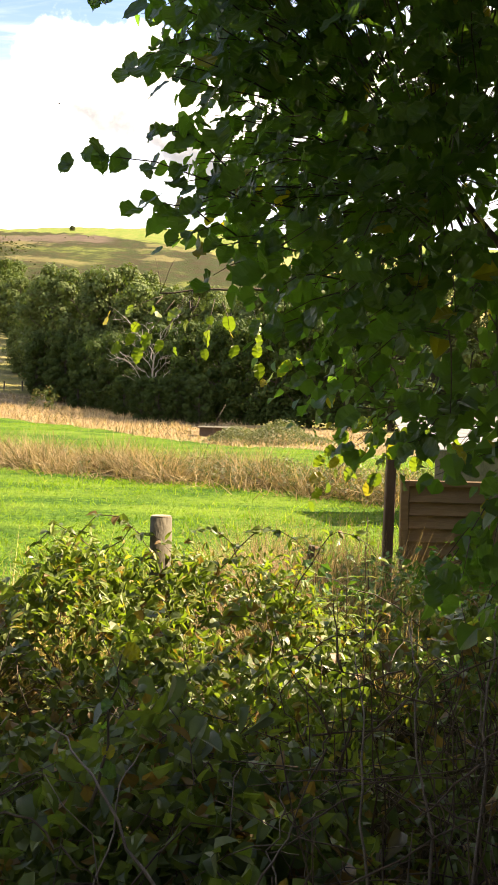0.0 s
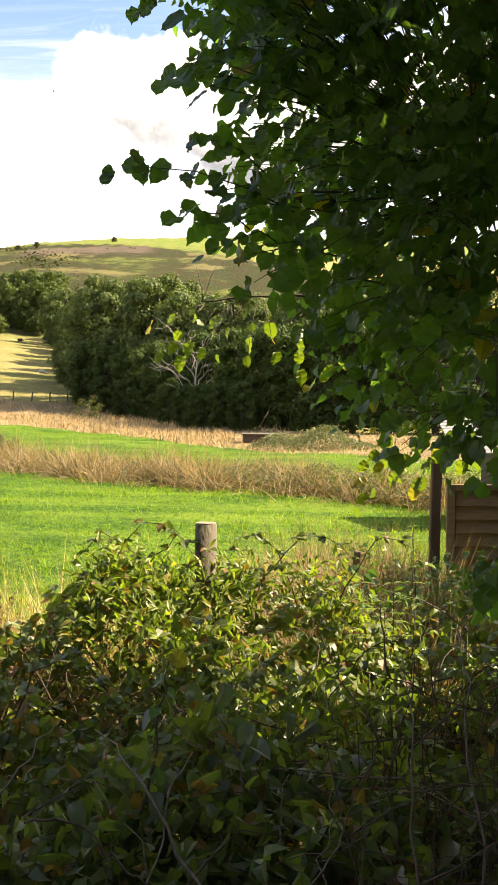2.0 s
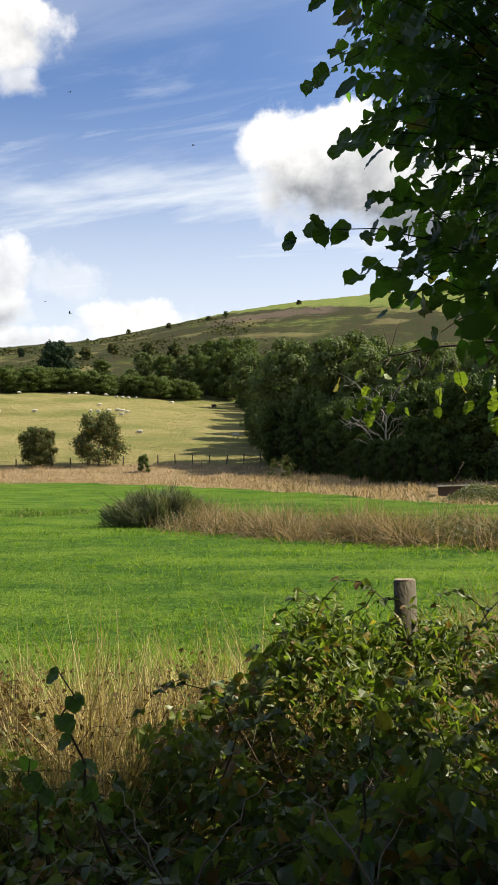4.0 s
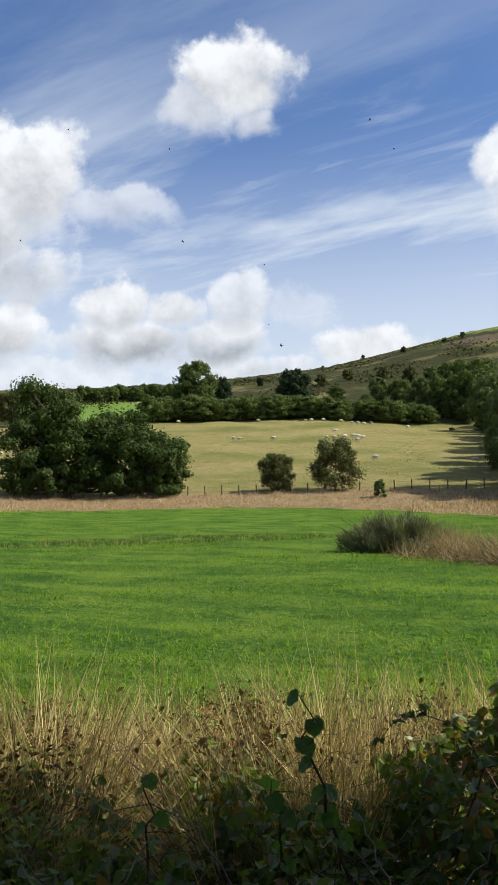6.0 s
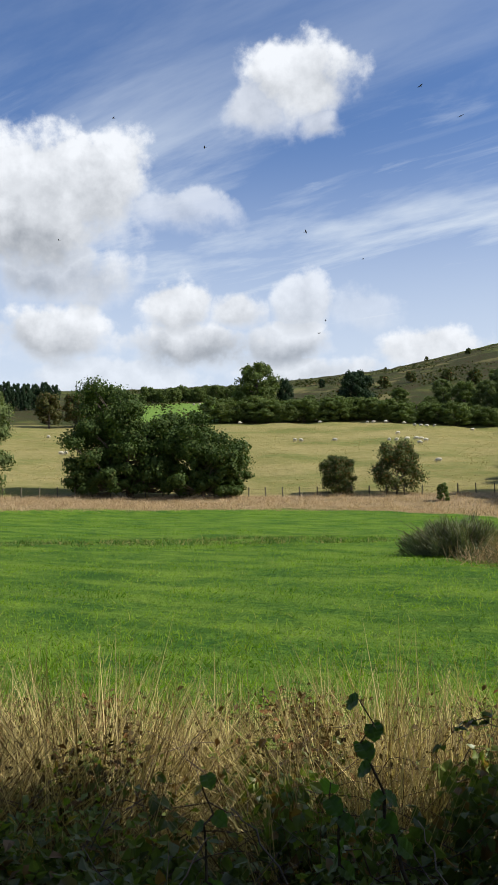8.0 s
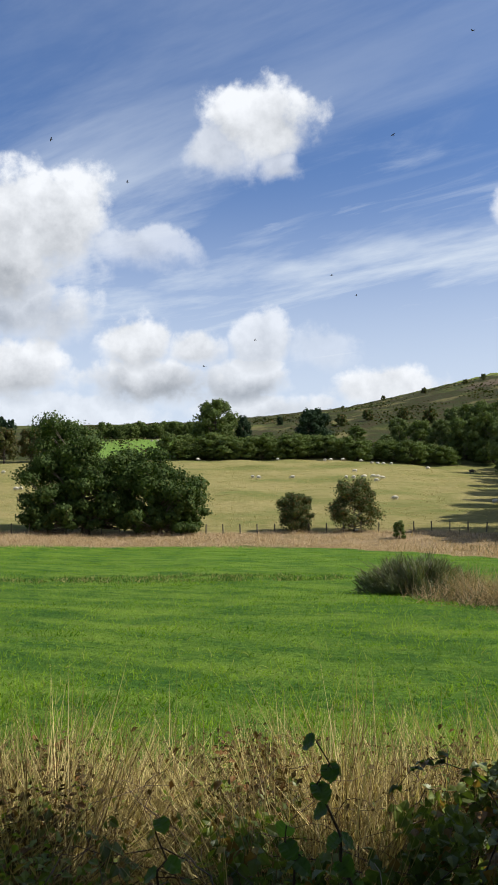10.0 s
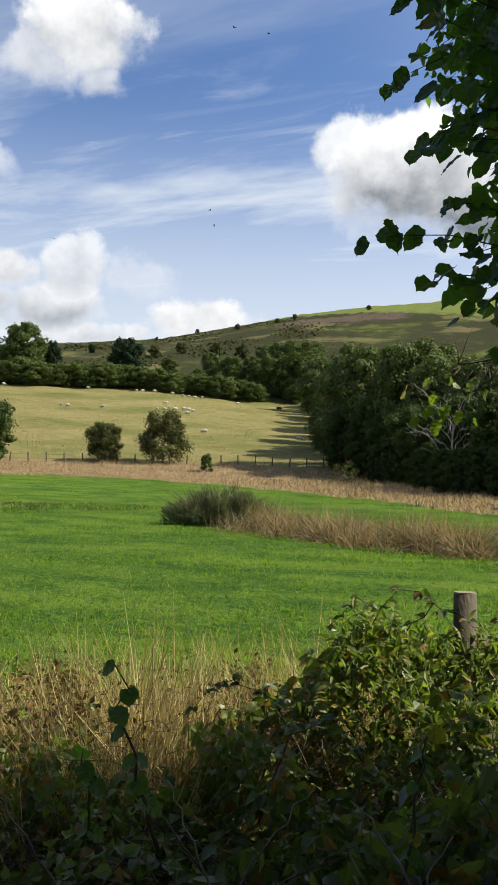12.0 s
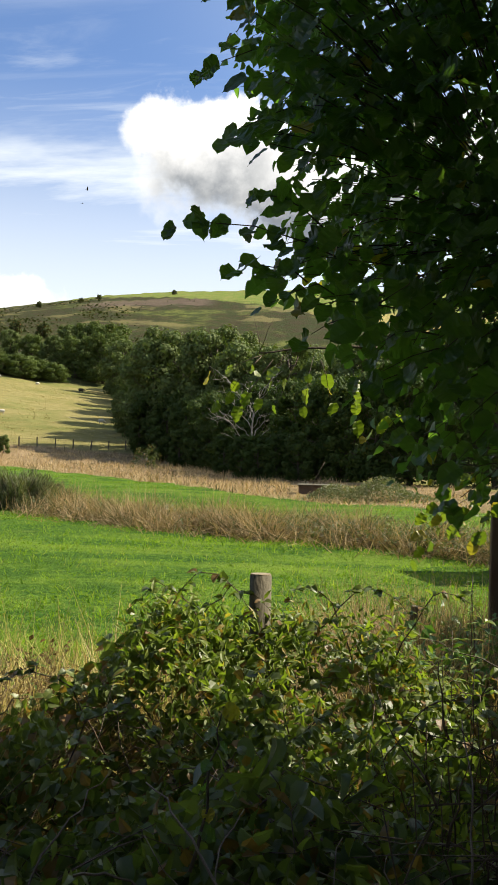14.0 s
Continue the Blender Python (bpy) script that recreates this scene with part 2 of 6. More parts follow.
    spots = n.noise(flat, 0.13, 5.0, 0.7)
    hill = n.mix(n.ramp(heath, 0.36, 0.50), (0.10, 0.112, 0.03), (0.042, 0.036, 0.018))
    hill = n.mix(n.math("MULTIPLY", n.ramp(spots, 0.44, 0.56), 0.85), hill, (0.032, 0.042, 0.014))
    hill = n.mix(n.math("MULTIPLY", n.ramp(n.noise(flat, 0.028, 4.0), 0.56, 0.64), 0.65), hill, (0.16, 0.14, 0.06))
    top = n.mix(n.ramp(spots, 0.4, 0.65), (0.115, 0.160, 0.032), (0.175, 0.175, 0.055))
    top = n.mix(n.math("MULTIPLY", n.math("MULTIPLY", n.ramp(az, -14.0, -10.0), n.ramp(r, 500.0, 460.0)), n.ramp(heath, 0.3, 0.55)), top, (0.27, 0.225, 0.085))
    high = n.ramp(n.math("ADD", n.math("ADD", r, n.math("MULTIPLY", wob, 90.0)), n.math("MULTIPLY", az, 9.0)), 440.0, 462.0)
    hill = n.mix(high, hill, top)
    # bare brown scar below the hilltop
    scar = n.math("MULTIPLY", n.ramp(n.math("ABSOLUTE", n.math("SUBTRACT", n.math("ADD", r, n.math("MULTIPLY", wob, 60.0)), 522.0)), 30.0, 16.0), n.ramp(n.math("ABSOLUTE", n.math("ADD", az, 13.8)), 5.0, 3.6))
    hill = n.mix(n.math("MULTIPLY", scar, 0.75), hill, n.mix(spots, (0.055, 0.04, 0.03), (0.17, 0.125, 0.10)))
    edge = n.math("ADD", n.graph(az, MARGIN_NEAR, 120.0), n.math("MULTIPLY", wob, 5.0))
    back = n.math("ADD", n.graph(az, MARGIN_FAR, 120.0), n.math("MULTIPLY", wob, 6.0))
    c = n.mix(n.ramp(n.math("SUBTRACT", r, edge), 0.0, 1.5), grass, straw)
    c = n.mix(n.ramp(n.math("SUBTRACT", r, back), 0.0, 4.0), c, dry)
    # a mown green field above the pasture
    mown = n.math("MULTIPLY", n.math("MULTIPLY", n.ramp(az, -37.2, -37.8), n.ramp(az, -44.6, -43.6)), n.ramp(n.math("ADD", r, n.math("MULTIPLY", wob, 20.0)), 366.0, 356.0))
    hill = n.mix(mown, hill, n.mix(mid, (0.09, 0.165, 0.03), (0.14, 0.21, 0.045)))
    c = n.mix(n.ramp(n.math("ADD", r, n.math("MULTIPLY", wob, 8.0)), 262.0, 268.0), c, hill)
    near = n.ramp(n.math("ADD", r, n.math("MULTIPLY", wob, 2.0)), 6.6, 5.4)
    c = n.mix(near, c, (0.05, 0.04, 0.022))
    p = n.add("ShaderNodeBsdfPrincipled")
    n.put(p, "Base Color", c)
    n.put(p, "Roughness", 0.9)
    n.put(p, "Specular IOR Level", 0.04)
    bump = n.add("ShaderNodeBump", 0.9, 0.22)
    n.put(bump, "Height", n.math("ADD", fine, mid))
    n.tree.links.new(bump.outputs[0], p.inputs["Normal"])
    finish(n, p.outputs[0])
    return m


GROUND = ground_material()
HAZEL = leaf_material("hazel_leaf", (0.056, 0.122, 0.030), (0.118, 0.200, 0.050), (0.30, 0.24, 0.03), 0.02, 0.5, 0.38, sheen=0.5)
HAZEL_ONE = leaf_material("hazel_leaf_single", (0.056, 0.122, 0.030), (0.118, 0.200, 0.050), (0.30, 0.24, 0.03), 0.03, 0.5, 0.38, per_island=False, sheen=0.5)
BRAMBLE = leaf_material("bramble_leaf", (0.022, 0.044, 0.016), (0.155, 0.190, 0.048), (0.20, 0.105, 0.04), 0.12, 0.40, 0.42, scale=3.2, sheen=0.42, patch=0.55)
BRAMBLE_ONE = leaf_material("bramble_leaf_single", (0.022, 0.044, 0.016), (0.155, 0.190, 0.048), (0.20, 0.105, 0.04), 0.12, 0.40, 0.42, per_island=False, sheen=0.42)
BROAD = leaf_material("broad_hedge_leaf", (0.040, 0.066, 0.034), (0.110, 0.145, 0.078), (0.16, 0.12, 0.06), 0.05, 0.3, 0.34, per_island=False, sheen=0.7)
NETTLE = leaf_material("nettle_leaf", (0.035, 0.09, 0.02), (0.10, 0.17, 0.035), (0.17, 0.2, 0.04), 0.1, 0.35)
OAK = leaf_material("oak_foliage", (0.030, 0.052, 0.015), (0.060, 0.088, 0.024), (0.085, 0.095, 0.028), 0.08, 0.22, 0.6, scale=0.8, sheen=0.08)
WOOD = leaf_material("wood_foliage", (0.054, 0.080, 0.028), (0.122, 0.152, 0.054), (0.10, 0.105, 0.04), 0.1, 0.2, 0.6, scale=0.8, sheen=0.08)
THORN = leaf_material("hawthorn_foliage", (0.036, 0.050, 0.018), (0.084, 0.098, 0.034), (0.16, 0.085, 0.035), 0.12, 0.2, 0.6, scale=0.8, sheen=0.08)
HEATH = leaf_material("heath_foliage", (0.026, 0.036, 0.014), (0.062, 0.066, 0.026), (0.10, 0.07, 0.035), 0.12, 0.15, 0.7, scale=0.3, sheen=0.05)
HEDGE = leaf_material("hedge_foliage", (0.048, 0.072, 0.020), (0.098, 0.130, 0.038), (0.11, 0.12, 0.035), 0.1, 0.22, 0.6, scale=0.8, sheen=0.08)
LANE = leaf_material("lane_foliage", (0.036, 0.044, 0.016), (0.082, 0.084, 0.030), (0.11, 0.07, 0.03), 0.15, 0.22, 0.6, scale=0.8, sheen=0.08)
RUSSET = leaf_material("russet_foliage", (0.045, 0.036, 0.016), (0.12, 0.085, 0.035), (0.16, 0.08, 0.03), 0.2, 0.22, 0.6, scale=0.8, sheen=0.08)
PINE = leaf_material("conifer_foliage", (0.012, 0.026, 0.013), (0.026, 0.045, 0.02), (0.03, 0.05, 0.02), 0.05, 0.1, 0.6, scale=0.8, sheen=0.08)
GORSE = leaf_material("sallow_foliage", (0.06, 0.074, 0.036), (0.15, 0.16, 0.08), (0.15, 0.13, 0.07), 0.15, 0.25, 0.6, scale=3.0)
STRAW = leaf_material("dry_grass", (0.095, 0.072, 0.028), (0.74, 0.62, 0.29), (0.10, 0.058, 0.026), 0.30, 0.28, 0.55, scale=1.6, sheen=0.25, patch=1.8)
STRAW_FAR = leaf_material("dry_grass_far", (0.32, 0.235, 0.14), (0.56, 0.43, 0.28), (0.19, 0.125, 0.08), 0.25, 0.3, 0.7, scale=0.6, sheen=0.2)
BLADE = leaf_material("green_grass", (0.024, 0.068, 0.010), (0.20, 0.285, 0.032), (0.34, 0.32, 0.12), 0.07, 0.52, 0.55, scale=0.9, sheen=0.06, patch=5.0)
BLADE_FAR = leaf_material("far_green_grass", (0.034, 0.095, 0.012), (0.165, 0.245, 0.030), (0.24, 0.25, 0.08), 0.05, 0.5, 0.55, scale=0.5, sheen=0.04, patch=2.6)
COARSE = leaf_material("coarse_grass", (0.028, 0.070, 0.016), (0.085, 0.135, 0.030), (0.30, 0.26, 0.12), 0.22, 0.3, 0.6, scale=0.5, sheen=0.05)
DITCH_GRASS = leaf_material("ditch_grass", (0.17, 0.115, 0.062), (0.46, 0.345, 0.20), (0.07, 0.08, 0.03), 0.3, 0.3, 0.7, scale=0.5, sheen=0.2, patch=1.3)
UNDER = leaf_material("margin_leaf", (0.04, 0.055, 0.018), (0.165, 0.180, 0.05), (0.15, 0.075, 0.035), 0.25, 0.3, 0.6)
WEED_MASS = leaf_material("weed_leaf_mass", (0.085, 0.130, 0.022), (0.20, 0.235, 0.045), (0.30, 0.22, 0.06), 0.12, 0.45, 0.5)
WEED = leaf_material("weed_leaf", (0.07, 0.115, 0.02), (0.15, 0.20, 0.035), (0.2, 0.19, 0.04), 0.1, 0.45, 0.5, per_island=False)
# hazel leaf made paler and yellower, with the glow of backlight in its colour
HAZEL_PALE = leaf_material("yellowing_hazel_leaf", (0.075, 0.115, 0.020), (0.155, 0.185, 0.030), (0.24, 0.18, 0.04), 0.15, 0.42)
PASTURE = leaf_material("pasture_grass", (0.23, 0.20, 0.08), (0.36, 0.30, 0.145), (0.15, 0.16, 0.05), 0.12, 0.3, 0.7, scale=0.12, sheen=0.08, patch=2.4)
STEM = surface("hazel_bark", (0.055, 0.04, 0.028), (0.11, 0.085, 0.06), 14.0, 0.75, 0.4)
CANE = surface("bramble_cane", (0.055, 0.036, 0.025), (0.13, 0.09, 0.06), 20.0, 0.6, 0.3)
BARK = surface("tree_bark", (0.05, 0.04, 0.03), (0.11, 0.09, 0.07), 2.0, 0.9, 0.6, (1, 1, 0.3))
DEADWOOD = surface("bleached_dead_wood", (0.17, 0.155, 0.13), (0.34, 0.31, 0.27), 2.5, 0.8, 0.4, (1, 1, 0.3))
POST = surface("weathered_post", (0.060, 0.054, 0.036), (0.15, 0.13, 0.085), 7.0, 0.85, 0.35, (1, 1, 0.4), (0.085, 0.075, 0.045))
POST_END = surface("post_end_grain", (0.30, 0.24, 0.16), (0.42, 0.35, 0.25), 30.0, 0.85, 0.5)
BROWN_POST = surface("brown_stained_timber", (0.09, 0.05, 0.035), (0.15, 0.10, 0.07), 9.0, 0.75, 0.4, (1, 1, 0.15))
PANEL = surface("lap_panel_timber", (0.20, 0.12, 0.06), (0.32, 0.21, 0.115), 5.0, 0.8, 0.4, (0.2, 1, 1), (0.22, 0.14, 0.08))
ROOF = surface("grey_roof_boards", (0.16, 0.16, 0.155), (0.25, 0.245, 0.235), 4.0, 0.8, 0.4, (0.2, 1, 1))
HUT = surface("rusty_brown_boards", (0.075, 0.048, 0.032), (0.14, 0.09, 0.06), 3.0, 0.8, 0.4)
WOOL = surface("wool", (0.55, 0.50, 0.40), (0.72, 0.67, 0.56), 12.0, 0.95, 0.8)
WOOL_DARK = surface("dark_wool", (0.03, 0.026, 0.022), (0.06, 0.05, 0.045), 12.0, 0.95, 0.8)
FACE = surface("sheep_face", (0.40, 0.36, 0.30), (0.55, 0.5, 0.42), 12.0, 0.8, 0.2)
FEATHER = surface("dark_feathers", (0.012, 0.013, 0.018), (0.03, 0.03, 0.038), 30.0, 0.6, 0.2)


# ---- mesh helpers ----
RNG = np.random.default_rng(7)


def raw_mesh(name, v, loops, totals, mat, smooth=False):
    """A mesh from flat arrays."""
    me = bpy.data.meshes.new(name)
    v, loops, totals = np.asarray(v, np.float32), np.asarray(loops, np.int32), np.asarray(totals, np.int32)
    me.vertices.add(len(v))
    me.vertices.foreach_set("co", v.ravel())
    me.loops.add(len(loops))
    me.loops.foreach_set("vertex_index", loops)
    me.polygons.add(len(totals))
    starts = np.concatenate(([0], np.cumsum(totals)[:-1])).astype(np.int32)
    me.polygons.foreach_set("loop_start", starts)
    me.polygons.foreach_set("loop_total", totals)
    me.polygons.foreach_set("use_smooth", np.full(len(totals), smooth))
    me.materials.append(mat)
    me.update(calc_edges=True)
    me.validate()
    return me


def spread(name, shape, frames, mat, smooth=False):
    """One mesh of many copies of a small shape (verts, faces), one for each 4x4 frame."""
    v, faces = shape
    v = np.asarray(v, float)
    m = np.asarray(frames, float)
    pts = np.einsum("nij,vj->nvi", m[:, :3, :3], v) + m[:, None, :3, 3]
    flat = np.array([i for f in faces for i in f])
    tot = np.array([len(f) for f in faces])
    loops = (flat[None, :] + len(v) * np.arange(len(m))[:, None]).ravel()
    return raw_mesh(name, pts.reshape(-1, 3), loops, np.tile(tot, len(m)), mat, smooth)


def frames_from(p, along, normal, size):
    """Frames with y along, z near normal, at p, scaled by size (n) or (n, 3)."""
    p, along, normal = (np.asarray(a, float) for a in (p, along, normal))
    y = along / np.maximum(np.linalg.norm(along, axis=1, keepdims=True), 1e-9)
    x = np.cross(y, normal)
    x /= np.maximum(np.linalg.norm(x, axis=1, keepdims=True), 1e-9)
    z = np.cross(x, y)
    size = np.asarray(size, float)
    if size.ndim == 1:
        size = np.repeat(size[:, None], 3, 1)
    m = np.zeros((len(p), 4, 4))
    m[:, :3, 0], m[:, :3, 1], m[:, :3, 2], m[:, :3, 3], m[:, 3, 3] = x * size[:, :1], y * size[:, 1:2], z * size[:, 2:], p, 1
    return m


def leaf_shape(width, steps=6, droop=0.18, fold=0.16, tip=0.72, teeth=0.0):
    """A leaf one long, folded along its midrib; rounded at the base, pointed at the end."""
    v, f = [], []
    for i in range(steps + 1):
        t = i / steps
        w = width * math.sin(math.pi * min(1, t ** tip)) ** 0.75 if 0 < i < steps else 0.0
        w *= 1 + teeth * (0.5 if i % 2 else -0.5)
        z = -droop * t * t
        v += [(-w / 2, t - 0.02 * (i % 2) * teeth * 4, z + fold * w), (0, t, z), (w / 2, t + 0.02 * (i % 2) * teeth * 4, z + fold * w)]
    for i in range(steps):
        a = 3 * i
        f += [(a, a + 1, a + 4, a + 3), (a + 1, a + 2, a + 5, a + 4)]
    return v, f


def tube(points, radii, sides=6):
    """Verts, loops, totals of a tapered round bar along points, closed at its ends."""
    pts = np.asarray(points, float)
    n = len(pts)
    d = np.gradient(pts, axis=0)
    d /= np.maximum(np.linalg.norm(d, axis=1, keepdims=True), 1e-9)
    ref = np.array([0.31, 0.17, 0.94]) if abs(d[:, 2]).mean() < 0.8 else np.array([0.95, 0.2, 0.1])
    x = np.cross(d, ref)
    x /= np.linalg.norm(x, axis=1, keepdims=True)
    y = np.cross(d, x)
    a = np.linspace(0, 2 * np.pi, sides, endpoint=False)
    ring = pts[:, None] + np.asarray(radii, float)[:, None, None] * (np.cos(a)[None, :, None] * x[:, None] + np.sin(a)[None, :, None] * y[:, None])
    loops, tot = [], []
    for i in range(n - 1):
        for j in range(sides):
            k = (j + 1) % sides
            loops += [i * sides + j, i * sides + k, (i + 1) * sides + k, (i + 1) * sides + j]
            tot.append(4)
    loops += list(range(sides))[::-1] + [(n - 1) * sides + j for j in range(sides)]
    tot += [sides, sides]
    return ring.reshape(-1, 3), loops, tot


def tubes_mesh(name, bars, mat, sides=6):
    """One mesh of several bars (points, radii)."""
    vs, ls, ts, base = [], [], [], 0
    for pts, rad in bars:
        v, l, t = tube(pts, rad, sides)
        vs.append(v)
        ls += [i + base for i in l]
        ts += t
        base += len(v)
    return raw_mesh(name, np.concatenate(vs), ls, ts, mat, True)


def part(name, me, parent, label="", kind=""):
    ob = new(name, me)
    ob.parent = parent
    return tagged(ob, label, "", "", kind)


def thing(name, label, category, where=(0, 0, 0), group="", kind=""):
    ob = new(name)
    ob.location = where
    return tagged(ob, label, category, group, kind)


def bm_mesh(name, bm, mat, smooth=False):
    me = bpy.data.meshes.new(name)
    for f in bm.faces:
        f.smooth = smooth
    bm.to_mesh(me)
    bm.free()
    me.materials.append(mat)
    return me


def box_bm(sx, sy, sz, at=(0, 0, 0), bevel=0.006, turn=None):
    bm = bmesh.new()
    bmesh.ops.create_cube(bm, size=1.0)
    bmesh.ops.scale(bm, vec=(sx, sy, sz), verts=bm.verts)
    if bevel:
        bmesh.ops.bevel(bm, geom=bm.edges[:], offset=bevel, segments=1, affect="EDGES")
    if turn is not None:
        bmesh.ops.transform(bm, matrix=turn, verts=bm.verts)
    bmesh.ops.translate(bm, vec=at, verts=bm.verts)
    return bm


def curve_between(a, b, sag=0.0, wiggle=0.0, steps=7):
    """Points of a bent line from a to b."""
    a, b = np.asarray(a, float), np.asarray(b, float)
    t = np.linspace(0, 1, steps)[:, None]
    p = a + (b - a) * t
    p[:, 2] += sag * 4 * t[:, 0] * (1 - t[:, 0])
    if wiggle:
        off = RNG.normal(0, wiggle, (steps, 3)) * np.sin(np.pi * t) ** 0.5
        p += off
    return p


# ---- the lie of the land ----
AZ = [-180, -90, -60, -50, -42, -35, -30, -26, -22.8, -16.6, -12, -6, 0, 10, 30, 90, 180]
SKYLINE = [6, 7, 8.6, 9.0, 9.3, 9.6, 10.1, 10.45, 11.05, 12.2, 12.7, 12.95, 13.0, 12.5, 10, 7, 6]
PASTURE_TOP = [4, 6, 6.6, 6.7, 6.9, 7.0, 7.0, 6.9, 6.6, 5.9, 5.5, 5, 4.5, 4, 3.5, 3, 3]


def height(x, y):
    """Ground height in metres above the near meadow."""
    x, y = np.asarray(x, float), np.asarray(y, float)
    r, az = np.hypot(x, y), np.degrees(np.arctan2(x, y))
    top = 1.7 + 260 * np.tan(np.radians(np.interp(az, AZ, PASTURE_TOP)))
    ridge = 1.7 + 640 * np.tan(np.radians(np.interp(az, AZ, SKYLINE)))
    z = np.where(r < 10, 0.0, 0.042 * (r - 10))
    z = np.where(r > 90, 3.36 + (r - 90) / 15 * 2.1, z)
    z = np.where(r > 105, 5.46 + (r - 105) / 155 * (top - 5.46), z)
    u = np.clip((r - 260) / 380, 0, 1)
    z = np.where(r > 260, top + (ridge - top) * (0.82 * u + 0.18 * np.sin(u * np.pi / 2)), z)
    w = np.clip((r - 640) / 1400, 0, 1)
    z = np.where(r > 640, ridge * (1 - w) ** 2 - 20 * w, z)
    rough = np.clip((r - 6) / 60, 0, 1) * 0.10 + np.clip((r - 110) / 500, 0, 1) * 0.35
    z = z + rough * (np.sin(x * 0.31 + 1.3) * np.sin(y * 0.27) + 0.6 * np.sin(x * 0.83 - y * 0.57)) * np.where(r > 640, 0.4, 1)
    return z


def spot(az, r, lift=0.0):
    x, y = r * math.sin(radians(az)), r * math.cos(radians(az))
    return Vector((x, y, float(height(x, y)) + lift))


def bearing(az, el, r):
    a, e = radians(az), radians(el)
    return np.array([r * math.sin(a) * math.cos(e), r * math.cos(a) * math.cos(e), EYE + r * math.sin(e)])


def build_ground():
    rs = np.concatenate((np.linspace(0.4, 12, 24), np.geomspace(12.5, 4500, 130)))
    rs = np.sort(np.concatenate((rs, [10.0, 90.0, 105.0, 260.0, 640.0])))
    azs = np.concatenate((np.arange(-180, -62, 3.0), np.arange(-62, 26, 0.5), np.arange(26, 180, 3.0)))
    a = np.radians(azs)
    x, y = rs[:, None] * np.sin(a), rs[:, None] * np.cos(a)
    v = np.stack((x, y, height(x, y)), -1).reshape(-1, 3)
    v = np.concatenate((v, [[0, 0, 0]]))
    n, k = len(rs), len(azs)
    i, j = np.meshgrid(np.arange(n - 1), np.arange(k), indexing="ij")
    jn = (j + 1) % k
    quads = np.stack((i * k + j, i * k + jn, (i + 1) * k + jn, (i + 1) * k + j), -1).reshape(-1, 4)[:, ::-1]
    tris = np.stack((np.full(k, n * k), np.arange(k), (np.arange(k) + 1) % k), -1)[:, ::-1]
    loops = np.concatenate((quads.ravel(), tris.ravel()))
    tot = np.concatenate((np.full(len(quads), 4), np.full(k, 3)))
    ob = new("ground", raw_mesh("ground", v, loops, tot, GROUND, True))
    tagged(ob, "green meadow rising to dry sheep pasture and a heathy hill", "ground", kind="structure")


build_ground()


# ---- trees ----
CARD = ([(0.05, -0.05, -0.05), (-0.46, 0.42, 0.05), (0.44, 0.52, 0.04), (-0.06, 1.0, -0.1)], [(0, 2, 1), (1, 2, 3)])


